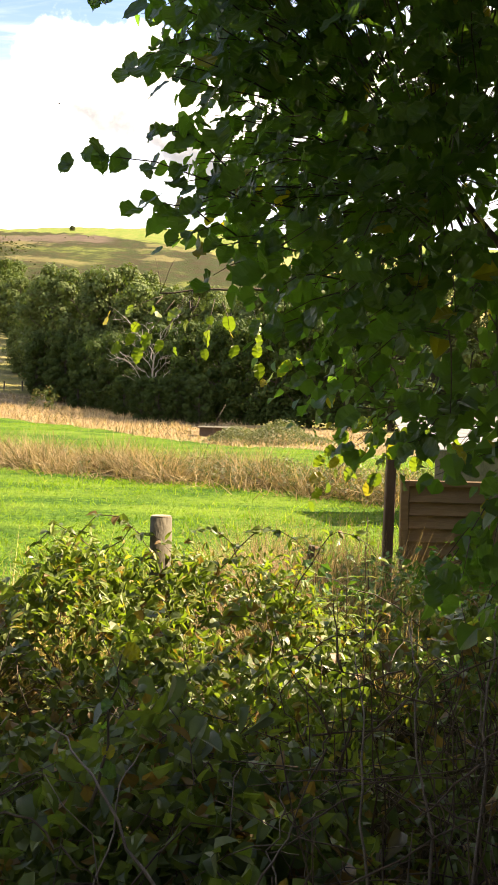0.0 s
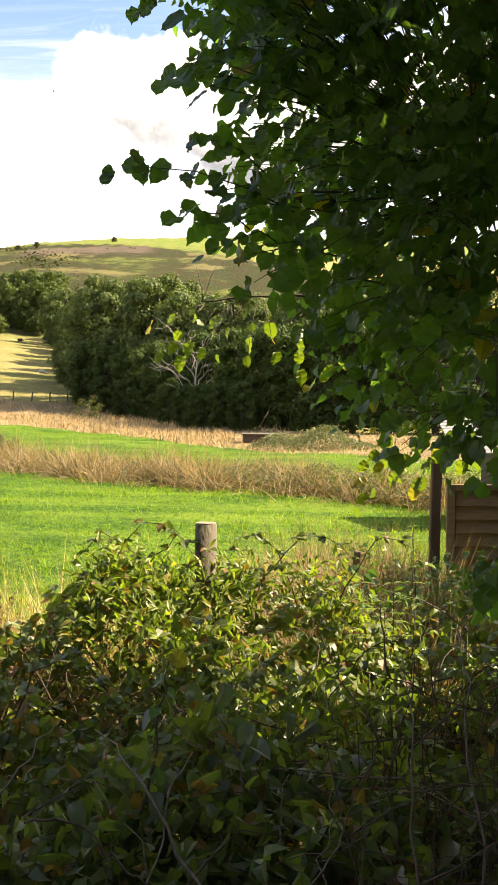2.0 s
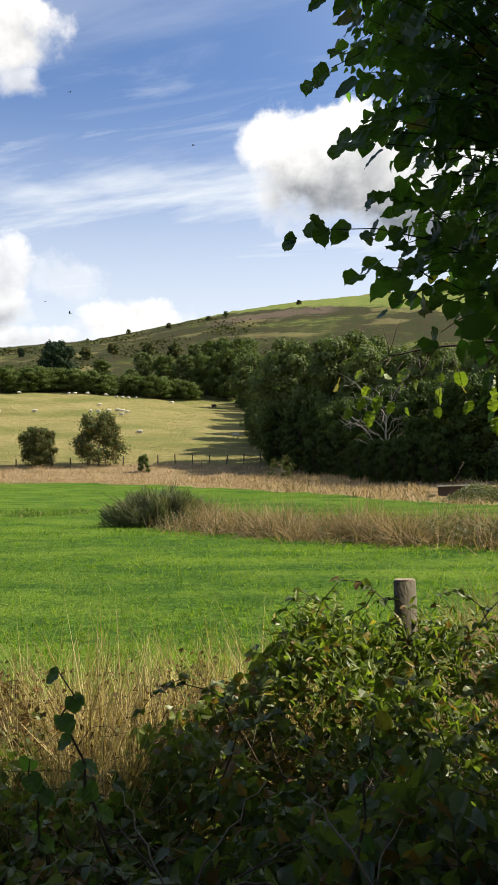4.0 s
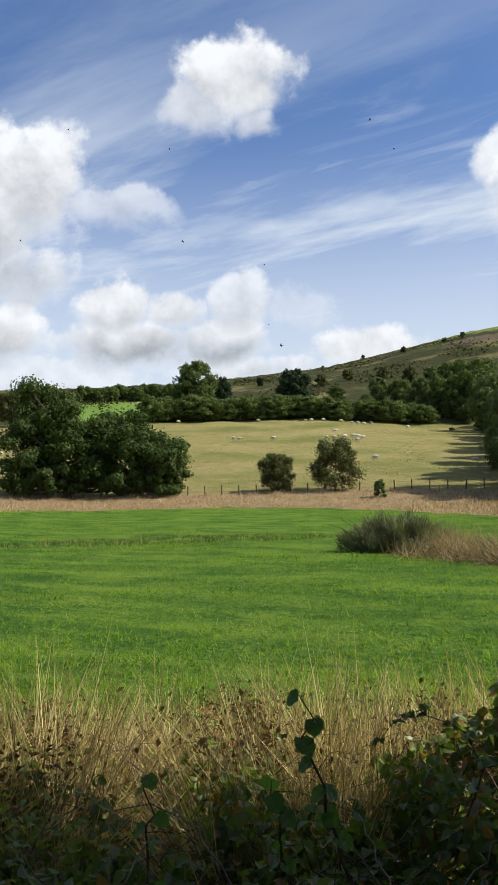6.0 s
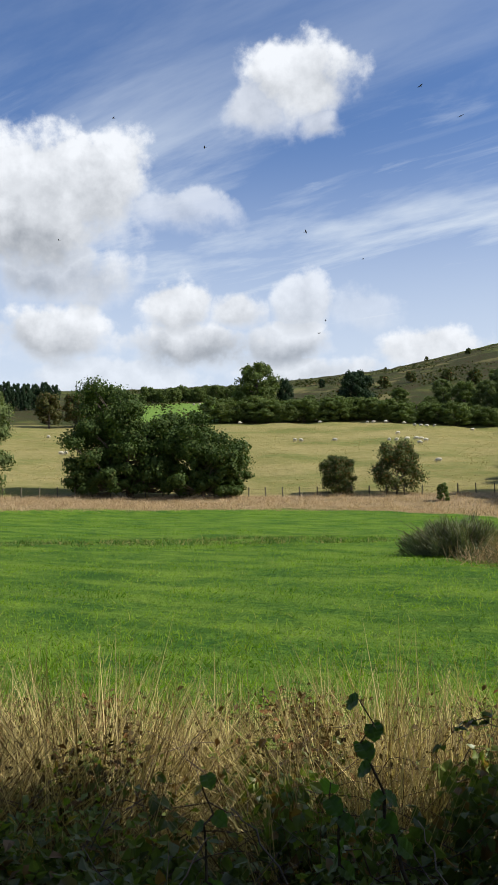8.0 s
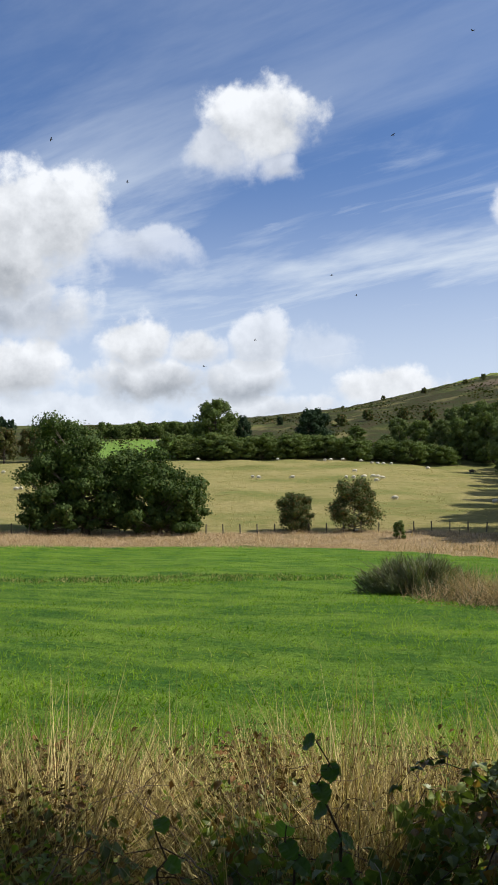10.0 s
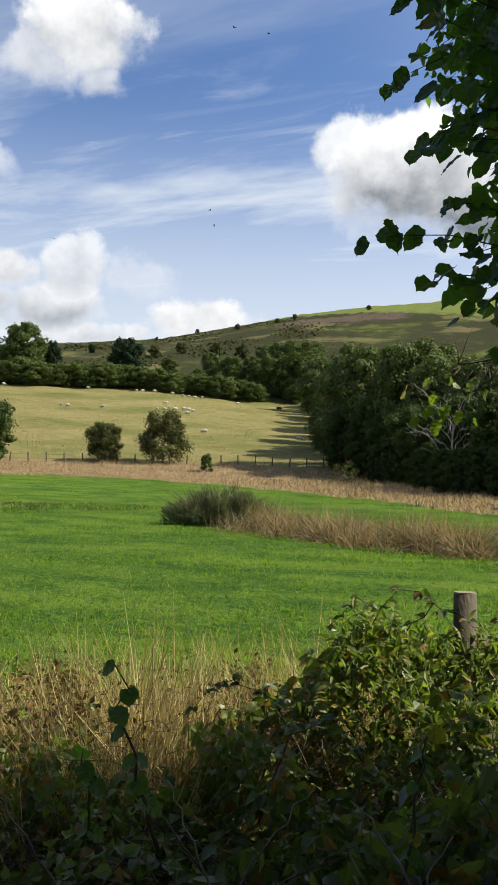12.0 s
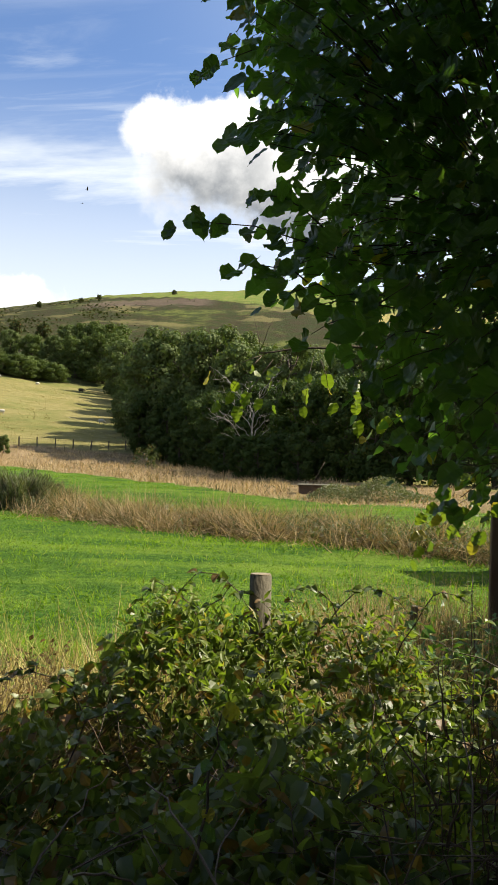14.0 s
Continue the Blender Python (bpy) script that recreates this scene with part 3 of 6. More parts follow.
def tree(name, label, category, tall, wide, mat, seed, clumps=26, cards=150, card=0.5, skirt=0.12, lean=0.0, bark=None, trunk=0.03, pointed=0.0, group="", lobes=()):
    """A broad-leaved tree: tapered trunk, limbs to each clump of leaves, uneven outline with gaps."""
    rng = np.random.default_rng(seed)
    root = thing(name, label, category, group=group)
    bark = bark or BARK
    mid = tall * (0.5 + skirt * -0.2)
    centres, sizes = [], []
    for i in range(clumps):
        t = (i + 0.5) / clumps
        h = skirt * tall + (1 - skirt) * tall * t ** 0.85 * 0.88
        u = (h - skirt * tall) / ((1 - skirt) * tall)
        out = wide * 0.5 * (math.sin(math.pi * min(1, 0.16 + 0.84 * u)) ** 0.55) * (1 - pointed * u)
        a = i * 2.399 + rng.uniform(-0.5, 0.5)
        d = out * math.sqrt(rng.uniform(0.2, 1.0)) * 0.76
        centres.append((d * math.cos(a) + lean * u, d * math.sin(a), h))
        sizes.append(rng.uniform(0.13, 0.27) * wide * (1 - 0.3 * u) * (1 - 0.4 * pointed))
    if lobes:
        # crown built of overlapping domes: (x, z, half width, half height)
        dome = np.array(lobes)
        share = dome[:, 2] * dome[:, 3]
        k = rng.choice(len(dome), clumps, p=share / share.sum())
        d = rng.normal(size=(clumps, 3))
        d /= np.linalg.norm(d, axis=1, keepdims=True)
        sizes = rng.uniform(0.34, 0.52, clumps) * dome[k, 3]
        out = rng.uniform(0.2, 1.0, clumps) ** 0.5 * 0.80
        centres = np.stack((dome[k, 0] + d[:, 0] * out * dome[k, 2], d[:, 1] * out * dome[k, 2] * 0.9, np.maximum(dome[k, 1] + d[:, 2] * out * dome[k, 3], 1.0)), -1)
    centres, sizes = np.array(centres), np.array(sizes)
    top = np.array([lean, 0, tall * 0.8])
    bars = [(curve_between((0, 0, -0.5), top, 0, tall * 0.008, 9), np.linspace(tall * trunk, tall * 0.006, 9))]
    limbs = []
    for c, s in zip(centres, sizes):
        h = max(tall * 0.10, min(c[2] - np.hypot(c[0], c[1]) * 0.7, tall * 0.72))
        foot = np.array([lean * h / tall, 0, h])
        limbs.append((curve_between(foot, c, -0.04 * tall, tall * 0.008, 6), np.linspace(tall * 0.009, tall * 0.002, 6)))
    part("trunk", tubes_mesh("trunk", bars + limbs, bark, 6), root)
    pick = rng.integers(0, clumps, clumps * cards)
    d = rng.normal(size=(len(pick), 3))
    d /= np.linalg.norm(d, axis=1, keepdims=True)
    d[:, 2] = np.where((d[:, 2] < -0.35) & (rng.uniform(0, 1, len(d)) < 0.5), -d[:, 2] * 0.6, d[:, 2])
    bump = 0.72 + 0.28 * np.sin(d[:, 0] * 5 + pick) * np.sin(d[:, 1] * 4.3 + 2 * pick) + rng.uniform(-0.3, 0.12, len(pick))
    p = centres[pick] + d * (sizes[pick] * bump)[:, None] * np.array([1.0, 1.0, 0.8])
    p[:, 2] = np.maximum(p[:, 2], 0.06 * tall * rng.uniform(0.3, 1, len(p)))
    normal = d + rng.normal(0, 0.34, d.shape)
    along = np.cross(normal, rng.normal(size=d.shape))
    crown = spread("crown", CARD, frames_from(p, along, normal, card * rng.uniform(0.55, 1.25, len(p))), mat)
    part("crown", crown, root, kind="stuff")
    return root


def plant(ob, az, r, size=1.0, turn=0.0, sink=0.15, wide=1.0, first=False):
    """Sets a tree, or a copy of it, down at a bearing and distance."""
    p = spot(az, r, -sink)
    m = Matrix.Translation(p) @ Matrix.Rotation(radians(turn), 4, "Z") @ Matrix.Diagonal((size * wide, size * wide, size, 1))
    if first:
        ob.matrix_basis = m
        return ob
    c = copy_thing(ob, m)
    c.matrix_basis = m
    return c


def build_trees():
    # the great field oak and its neighbour at the fence
    oak = tree("oak_tree", "broad dark green oak standing at the pasture fence", "tree", 16.0, 18.5, OAK, 3, 205, 370, 0.30, 0.03, -1.5, None, 0.034,
               lobes=[(5.2, 8.2, 3.6, 3.8), (-3.0, 10.6, 4.6, 5.0), (-5.0, 6.0, 4.2, 4.4), (1.6, 9.0, 4.6, 4.6), (1.0, 5.0, 5.6, 4.4), (-3.5, 3.0, 5.4, 2.8), (3.0, 3.0, 5.0, 2.8), (-5.6, 2.0, 3.2, 2.2), (0.0, 1.9, 5.0, 2.2), (5.2, 2.0, 3.2, 2.2)])
    plant(oak, -43.5, 106, 1.0, 43.5, first=True)
    side = tree("oak_tree", "leafy green oak growing beside the larger oak", "tree", 12.2, 13.5, OAK, 4, 130, 360, 0.30, 0.03,
                lobes=[(-1.6, 7.2, 4.2, 3.8), (2.2, 5.4, 4.2, 4.0), (-2.6, 3.0, 4.4, 2.8), (2.6, 2.6, 4.2, 2.4), (-2.0, 1.8, 3.6, 2.0), (2.6, 1.8, 3.6, 2.0)])
    plant(side, -38.7, 104, 1.0, 38.7, first=True)
    left = tree("oak_tree", "dull green oak at the edge of the pasture", "tree", 15.0, 13.0, WOOD, 5, 34, 700, 0.32, 0.03)
    plant(left, -54.2, 105, 1.0, 0, first=True)
    # two hawthorns
    small = tree("hawthorn_bush", "small rounded hawthorn beside the pasture fence", "bush", 5.2, 5.8, THORN, 6, 26, 420, 0.2, 0.10, 0, None, 0.018)
    plant(small, -29.6, 106.5, 1.0, 0, first=True)
    tall = tree("hawthorn_bush", "taller open-branched hawthorn beside the pasture fence", "bush", 6.9, 7.6, THORN, 7, 32, 420, 0.2, 0.12, 0.4, None, 0.018)
    plant(tall, -25.8, 106.5, 1.0, 40, first=True)
    young = tree("sapling", "young green sapling in the rough margin", "bush", 2.4, 2.0, HEDGE, 8, 12, 120, 0.2, 0.1, 0, None, 0.015)
    plant(young, -22.8, 99, 1.0, 0, first=True)
    thin = tree("elder_bush", "thin twiggy elder bush in the rough grass", "bush", 2.3, 3.0, THORN, 9, 14, 40, 0.16, 0.1, 0.3, DEADWOOD, 0.012)
    plant(thin, -13.7, 76, 1.0, 0, first=True)
    # kinds for the wood and the hedge
    kinds = [
        tree("woodland_tree", "dense dark green tree of the valley wood", "tree", 15.5, 11.0, WOOD, 11, 34, 460, 0.36, 0.03, group="trees of the wood"),
        tree("woodland_tree", "dense dark green tree of the valley wood", "tree", 14.0, 12.0, WOOD, 12, 34, 460, 0.36, 0.03, group="trees of the wood"),
        tree("woodland_tree", "dense dark green tree of the valley wood", "tree", 13.0, 9.0, OAK, 13, 30, 460, 0.34, 0.03, group="trees of the wood"),
    ]
    far = [tree("woodland_tree", "green tree of the upper wood", "tree", 14.0, 11.5, WOOD, 14, 34, 300, 0.48, 0.03, group="trees of the wood"),
           tree("woodland_tree", "green tree of the upper wood", "tree", 13.0, 12.0, HEDGE, 15, 34, 300, 0.48, 0.03, group="trees of the wood")]
    wood = [(-12.6, 106, 1.06, 0), (-10.6, 102, 1.08, 1), (-9.0, 98, 1.06, 0), (-6.9, 94, 1.0, 1), (-4.2, 88, 0.93, 0), (-1.4, 84, 0.9, 1), (1.6, 80, 0.88, 0),
            (4.8, 78, 0.9, 1), (8.2, 78, 0.95, 0), (12.0, 80, 1.0, 1), (16.0, 80, 1.0, 0), (-12.6, 122, 1.1, 1), (-13.0, 140, 1.05, 0), (-13.6, 165, 1.0, 2),
            (-14.0, 190, 1.0, 0), (-14.4, 215, 1.05, 1), (-15.2, 240, 1.25, 2), (-16.6, 272, 1.3, 0), (-12.4, 170, 1.2, 1), (-13.0, 210, 1.15, 0), (-14.0, 262, 1.15, 1), (-18.4, 276, 1.08, 0), (-19.8, 282, 0.9, 1), (-17.6, 300, 1.25, 0), (-15.6, 250, 0.8, 0), (-13.2, 152, 0.95, 0), (-14.2, 178, 0.75, 1), (-13.6, 202, 1.0, 0), (-14.9, 228, 0.9, 1), (-12.9, 130, 0.9, 1), (-15.0, 128, 0.5, 1), (-16.0, 288, 1.4, 1), (-19.0, 300, 1.05, 1), (-21.2, 290, 0.85, 0), (-22.6, 296, 0.8, 1),
            (-10.5, 120, 1.12, 1), (-7.5, 118, 1.08, 0), (-4.0, 112, 1.0, 1), (0.0, 108, 0.95, 0), (-13.6, 103, 0.62, 2), (-12.2, 98, 0.62, 2), (-11.0, 92, 0.62, 2), (-9.8, 86, 0.6, 2), (-8.6, 80, 0.62, 2),
            (-7.4, 74, 0.6, 2), (-6.2, 69, 0.62, 2), (-5.0, 66, 0.6, 2), (-3.6, 62, 0.62, 2), (-2.0, 59, 0.6, 2), (-0.2, 57, 0.6, 2), (1.8, 55, 0.6, 2), (4.0, 54, 0.6, 2), (6.5, 54, 0.6, 2), (9.5, 54, 0.65, 2),
            (-14.1, 101, 0.36, 2), (-12.9, 95, 0.34, 2), (-11.4, 88, 0.34, 2), (-9.4, 80, 0.36, 2), (-7.9, 72, 0.32, 2), (-7.2, 61, 0.26, 2), (-6.1, 59, 0.27, 2), (-4.9, 58, 0.27, 2), (-3.4, 56, 0.28, 2), (-8.4, 66, 0.27, 2)]
    used = set()
    for i, (az, r, size, k) in enumerate(wood):
        kind = kinds[k] if r < 130 else far[i % 2]
        plant(kind, az, r, size, 53 * i, first=kind.name not in used)
        used.add(kind.name)
    hedge = [tree("hedgerow_tree", "rounded green tree in the hedgerow above the pasture", "tree", 9.5, 12.0, HEDGE, 21, 30, 280, 0.48, 0.06, group="hedgerow trees"),
             tree("hedgerow_tree", "rounded green tree in the hedgerow above the pasture", "tree", 9.0, 11.0, HEDGE, 22, 30, 280, 0.48, 0.06, group="hedgerow trees")]
    rng = random.Random(5)
    for i in range(17):
        az = -37.6 + i * 1.12 + rng.uniform(-0.2, 0.2)
        plant(hedge[i % 2], az, 263 + rng.uniform(-2, 3), (0.86 - 0.01 * i) * rng.uniform(0.9, 1.08), rng.uniform(0, 360), wide=1.45, first=i < 2)
    for i in range(9):
        az = -35.6 + i * 2.05 + rng.uniform(-0.4, 0.4)
        plant(far[i % 2], az, 288 + rng.uniform(-4, 20), rng.uniform(0.42, 0.58), rng.uniform(0, 360), wide=1.4)
    big = tree("round_tree", "large round-headed green tree above the hedgerow", "tree", 18.0, 14.0, HEDGE, 31, 46, 330, 0.55, 0.043)
    plant(big, -35.0, 275, 1.12, 0, first=True)
    dark = tree("dark_tree", "dark green spreading tree above the hedgerow", "tree", 16.0, 13.5, PINE, 32, 44, 300, 0.55, 0.043)
    plant(dark, -28.3, 278, 1.0, 0, first=True)
    plant(dark, -33.1, 280, 0.88, 90, wide=0.55)
    plant(dark, -30.6, 420, 0.3, 70)
    plant(dark, -22.5, 300, 0.6, 200)
    # trees along the upper lane, on the skyline copse and far left
    russet = tree("lane_tree", "dull green and brown tree beside the upper lane", "tree", 11.0, 9.5, LANE, 41, 32, 220, 0.5, 0.16)
    plant(russet, -48.9, 255, 1.0, 0, first=True)
    plant(russet, -47.2, 257, 0.95, 90)
    plant(far[1], -45.8, 258, 0.8, 10)
    plant(far[0], -44.3, 262, 0.75, 10)
    plant(far[0], -52.6, 250, 0.9, 10)
    for i in range(12):
        plant(hedge[i % 2], -42.5 + i * 0.6, 372 + rng.uniform(-4, 4), rng.uniform(0.62, 0.8), rng.uniform(0, 360))
    for i in range(8):
        plant(dark, -52.9 + i * 0.62, 335 + rng.uniform(-8, 8), rng.uniform(0.62, 0.8), rng.uniform(0, 360), wide=0.6)
    # scrub on the hill
    scrub = tree("hill_bush", "lone dark bush on the open hillside", "bush", 5.0, 5.5, THORN, 61, 16, 80, 0.6, 0.1)
    for i, (az, r, size) in enumerate([(-23.6, 600, 0.7), (-20.9, 545, 0.8), (-18.2, 560, 0.7), (-17.0, 565, 0.75), (-12.0, 585, 0.75), (-26.3, 590, 0.5), (-11.9, 592, 0.5),
                                       (-24.6, 400, 1.1), (-26.4, 380, 1.2), (-22.3, 380, 1.2), (-20.6, 360, 1.4)]):
        plant(scrub, az, r, size, 40 * i, first=i == 0)


build_trees()


def hill_scrub():
    """Low heather and bracken clumps over the hillside."""
    n = 30000
    az, r = RNG.uniform(-46, -3, n), RNG.uniform(285, 600, n)
    keep = np.sin(az * 0.9 + r * 0.021) + np.sin(r * 0.043 - az * 0.4) + RNG.normal(0, 0.6, n) > 0.3 + np.clip((r + 9 * az - 430) / 60, 0, 3) + np.clip((az + 17) / 3, 0, 3)
    az, r = np.radians(az[keep]), r[keep]
    n = len(r)
    x, y = r * np.sin(az), r * np.cos(az)
    p = np.stack((x, y, height(x, y) + RNG.uniform(-0.1, 0.5, n)), -1)
    normal = RNG.normal(0, 0.5, (n, 3)) + (0, 0, 1)
    ob = new("hill_scrub", spread("hill_scrub", CARD, frames_from(p, np.cross(normal, RNG.normal(size=(n, 3))), normal, RNG.uniform(0.5, 1.6, n)), HEATH))
    tagged(ob, "dark heather and bracken clumps on the hillside", "scrub", kind="stuff")


hill_scrub()


def dead_tree():
    """Bare forked tree: a short leaning bole, spreading limbs, fine broken twigs."""
    rng = np.random.default_rng(9)
    root = thing("dead_tree", "bleached bare dead tree at the edge of the wood", "tree", spot(-6.6, 63))
    bole = curve_between((0, 0, -0.4), (0.15, 0, 4.6), 0, 0.10, 9)
    part("trunk", tubes_mesh("trunk", [(bole, np.linspace(0.10, 0.055, 9))], DEADWOOD, 7), root)
    for i in range(10):
        base = bole[4 + i % 5]
        side = (-1 if i % 2 else 1) * rng.uniform(0.5, 2.6)
        tip = np.array([side, rng.normal(0, 0.8), base[2] + rng.uniform(1.6, 4.2) - 0.35 * abs(side)])
        main = curve_between(base, tip, 0.2, 0.13, 9)
        bars = [(main, np.linspace(0.042, 0.014, 9))]
        for k in range(7):
            at = main[2 + k % 7]
            fork = curve_between(at, at + np.array([side * 0.25, 0, 0.5]) + rng.normal(0, 0.5, 3), 0, 0.07, 6)
            bars.append((fork, np.linspace(0.020, 0.010, 6)))
            bars.append((curve_between(fork[3], fork[3] + rng.normal(0, 0.35, 3) + (0, 0, 0.2), 0, 0.04, 4), np.linspace(0.014, 0.009, 4)))
        part("branch", tubes_mesh("branch", bars, DEADWOOD, 5), root)


dead_tree()


# ---- grass and rough margins ----
def blade_shape(width, bend):
    return ([(-width / 2, 0, 0), (width / 2, 0, 0), (-width * 0.4, 0.5, -bend * 0.25), (width * 0.4, 0.5, -bend * 0.25), (0, 1, -bend)], [(0, 1, 3, 2), (2, 3, 4)])


def grass(name, label, x, y, tall, mat, width, bend=0.35, spread_out=0.35, category="grass", lift=-0.03):
    n = len(x)
    p = np.stack((x, y, height(x, y) + lift), -1)
    along = np.stack((RNG.normal(0, spread_out, n), RNG.normal(0, spread_out, n), np.ones(n)), -1)
    normal = RNG.normal(size=(n, 3)) * (1, 1, 0.1)
    size = np.stack((np.ones(n), tall, tall), -1)
    ob = new(name, spread(name, blade_shape(width, bend), frames_from(p, along, normal, size), mat))
    return tagged(ob, label, category, kind="stuff")


def polar_points(n, az0, az1, r0, r1, power=1.0):
    az = np.radians(RNG.uniform(az0, az1, n))
    r = r0 + (r1 - r0) * RNG.uniform(0, 1, n) ** power
    return r * np.sin(az), r * np.cos(az)


def build_grass():
    cx, cy = polar_points(17000, -56, 19, 5.2, 40, 1.4)
    pick = RNG.integers(0, len(cx), 98000)
    far = np.hypot(cx, cy)[pick]
    x, y = cx[pick] + RNG.normal(0, 0.05 + 0.005 * far), cy[pick] + RNG.normal(0, 0.05 + 0.009 * far)
    tuft = RNG.uniform(0.2, 1.0, len(cx))[pick] ** 2
    grass("meadow_grass", "short bright green meadow grass", x, y, RNG.uniform(0.08, 0.22, len(x)) * tuft, BLADE, 0.011, 0.5, 0.75)
    # tussocks in drifts, short between them
    cx, cy = polar_points(15000, -58, 16, 8, 90, 1.1)
    drift = np.sin(cx * 0.33 + 1.7 * np.sin(cy * 0.21)) * np.sin(cy * 0.52 - cx * 0.17) + RNG.normal(0, 0.35, len(cx))
    pick = RNG.integers(0, len(cx), 108000)
    away = np.hypot(cx, cy)[pick]
    x, y = cx[pick] + RNG.normal(0, 0.06 + 0.004 * away), cy[pick] + RNG.normal(0, 0.06 + 0.006 * away)
    tall = np.clip(0.075 + 0.06 * drift, 0.03, 0.2)[pick] * RNG.uniform(0.6, 1.3, len(pick))
    r = np.hypot(x, y)
    keep = r < np.interp(np.degrees(np.arctan2(x, y)), *zip(*MARGIN_NEAR)) - 0.5
    grass("far_meadow_grass", "tufts of green grass across the meadow", x[keep], y[keep], tall[keep], BLADE_FAR, 0.026, 0.5, 0.7)
    # a broken line of coarse tussocks and bleached patches across it
    cx, cy = polar_points(150, -52, -26, 34.5, 38.5, 1.0)
    pick = RNG.integers(0, len(cx), 5000)
    x, y = cx[pick] + RNG.normal(0, 0.28, len(pick)), cy[pick] + RNG.normal(0, 0.25, len(pick))
    grass("coarse_tussocks", "coarse dark green and bleached tussocks across the meadow", x, y, (RNG.uniform(0.12, 0.34, len(cx)) * RNG.uniform(0.5, 1, len(cx)))[pick] * RNG.uniform(0.6, 1.1, len(pick)), COARSE, 0.03, 0.5, 0.6)
    x, y = polar_points(26000, -58, -12, 107, 261, 0.8)
    grass("pasture_tufts", "dry and green grass tufts over the sheep pasture", x, y, RNG.uniform(0.04, 0.13, len(x)), PASTURE, 0.26, 0.5, 0.9)
    # the margin by the pasture fence comes nearer towards the wood
    az = RNG.uniform(-60, 8, 42000)
    near, far = np.interp(az, *zip(*MARGIN_NEAR)), np.interp(az, *zip(*MARGIN_FAR)) + 1
    r = near + (far - near) * RNG.uniform(0, 1, len(az)) ** 1.3 + RNG.normal(0, 0.5, len(az))
    x, y = r * np.sin(np.radians(az)), r * np.cos(np.radians(az))
    lump = 0.65 + 0.35 * np.sin(x * 0.9) * np.sin(y * 0.7 + x * 0.3)
    lump = lump * np.interp(r, [35, 60, 85], [0.45, 0.7, 1.0])
    open_turf = (az > -4) & (RNG.uniform(0, 1, len(az)) < 0.75)
    x, y, az, lump = x[~open_turf], y[~open_turf], az[~open_turf], lump[~open_turf]
    grass("rough_grass", "tall pale pinkish-brown grass along the far margin", x, y, RNG.uniform(0.4, 0.85, len(x)) * lump, STRAW_FAR, 0.032, 0.8, 0.6)
    # greener and browner tussocks where the margin nears the wood
    mix = RNG.uniform(0, 1, len(az)) < np.clip((az + 24) / 22, 0, 0.45) * (0.4 + 0.6 * (np.sin(x * 0.5) * np.sin(y * 0.37) > -0.1))
    grass("rough_tussocks", "green-brown tussocks in the rough margin by the wood", x[mix], y[mix], RNG.uniform(0.5, 1.0, mix.sum()) * lump[mix], DITCH_GRASS, 0.06, 0.6, 0.5)


build_grass()
DITCH = np.array([(r * math.sin(radians(a)), r * math.cos(radians(a))) for a, r in ((-22, 28.4), (-19.3, 26.9), (-15.7, 24.6), (-12, 22.7), (-8, 21.8), (-4.3, 21.0), (-0.6, 20.1), (4.6, 19.0), (9, 17.9), (14, 17.2), (20, 17.0))])


def along_ditch(n, half):
    t = RNG.uniform(0.75, len(DITCH) - 1.001, n)
    i = t.astype(int)
    p = DITCH[i] + (DITCH[i + 1] - DITCH[i]) * (t - i)[:, None]
    d = DITCH[i + 1] - DITCH[i]
    q = np.stack((-d[:, 1], d[:, 0]), -1) / np.linalg.norm(d, axis=1, keepdims=True)
    p = p + q * RNG.normal(0, half, n)[:, None]
    return p[:, 0], p[:, 1], t


OVATE = leaf_shape(0.66, 2, 0.2, 0.16, 0.62)


def leaf_mound(name, label, category, x, y, z, size, mat, up=0.9):
    n = len(x)
    p = np.stack((x, y, z), -1)
    normal = RNG.normal(0, 0.55, (n, 3)) + (0, 0, up)
    along = np.cross(normal, RNG.normal(size=(n, 3)))
    ob = new(name, spread(name, OVATE, frames_from(p, along, normal, size), mat))
    return tagged(ob, label, category, kind="stuff")


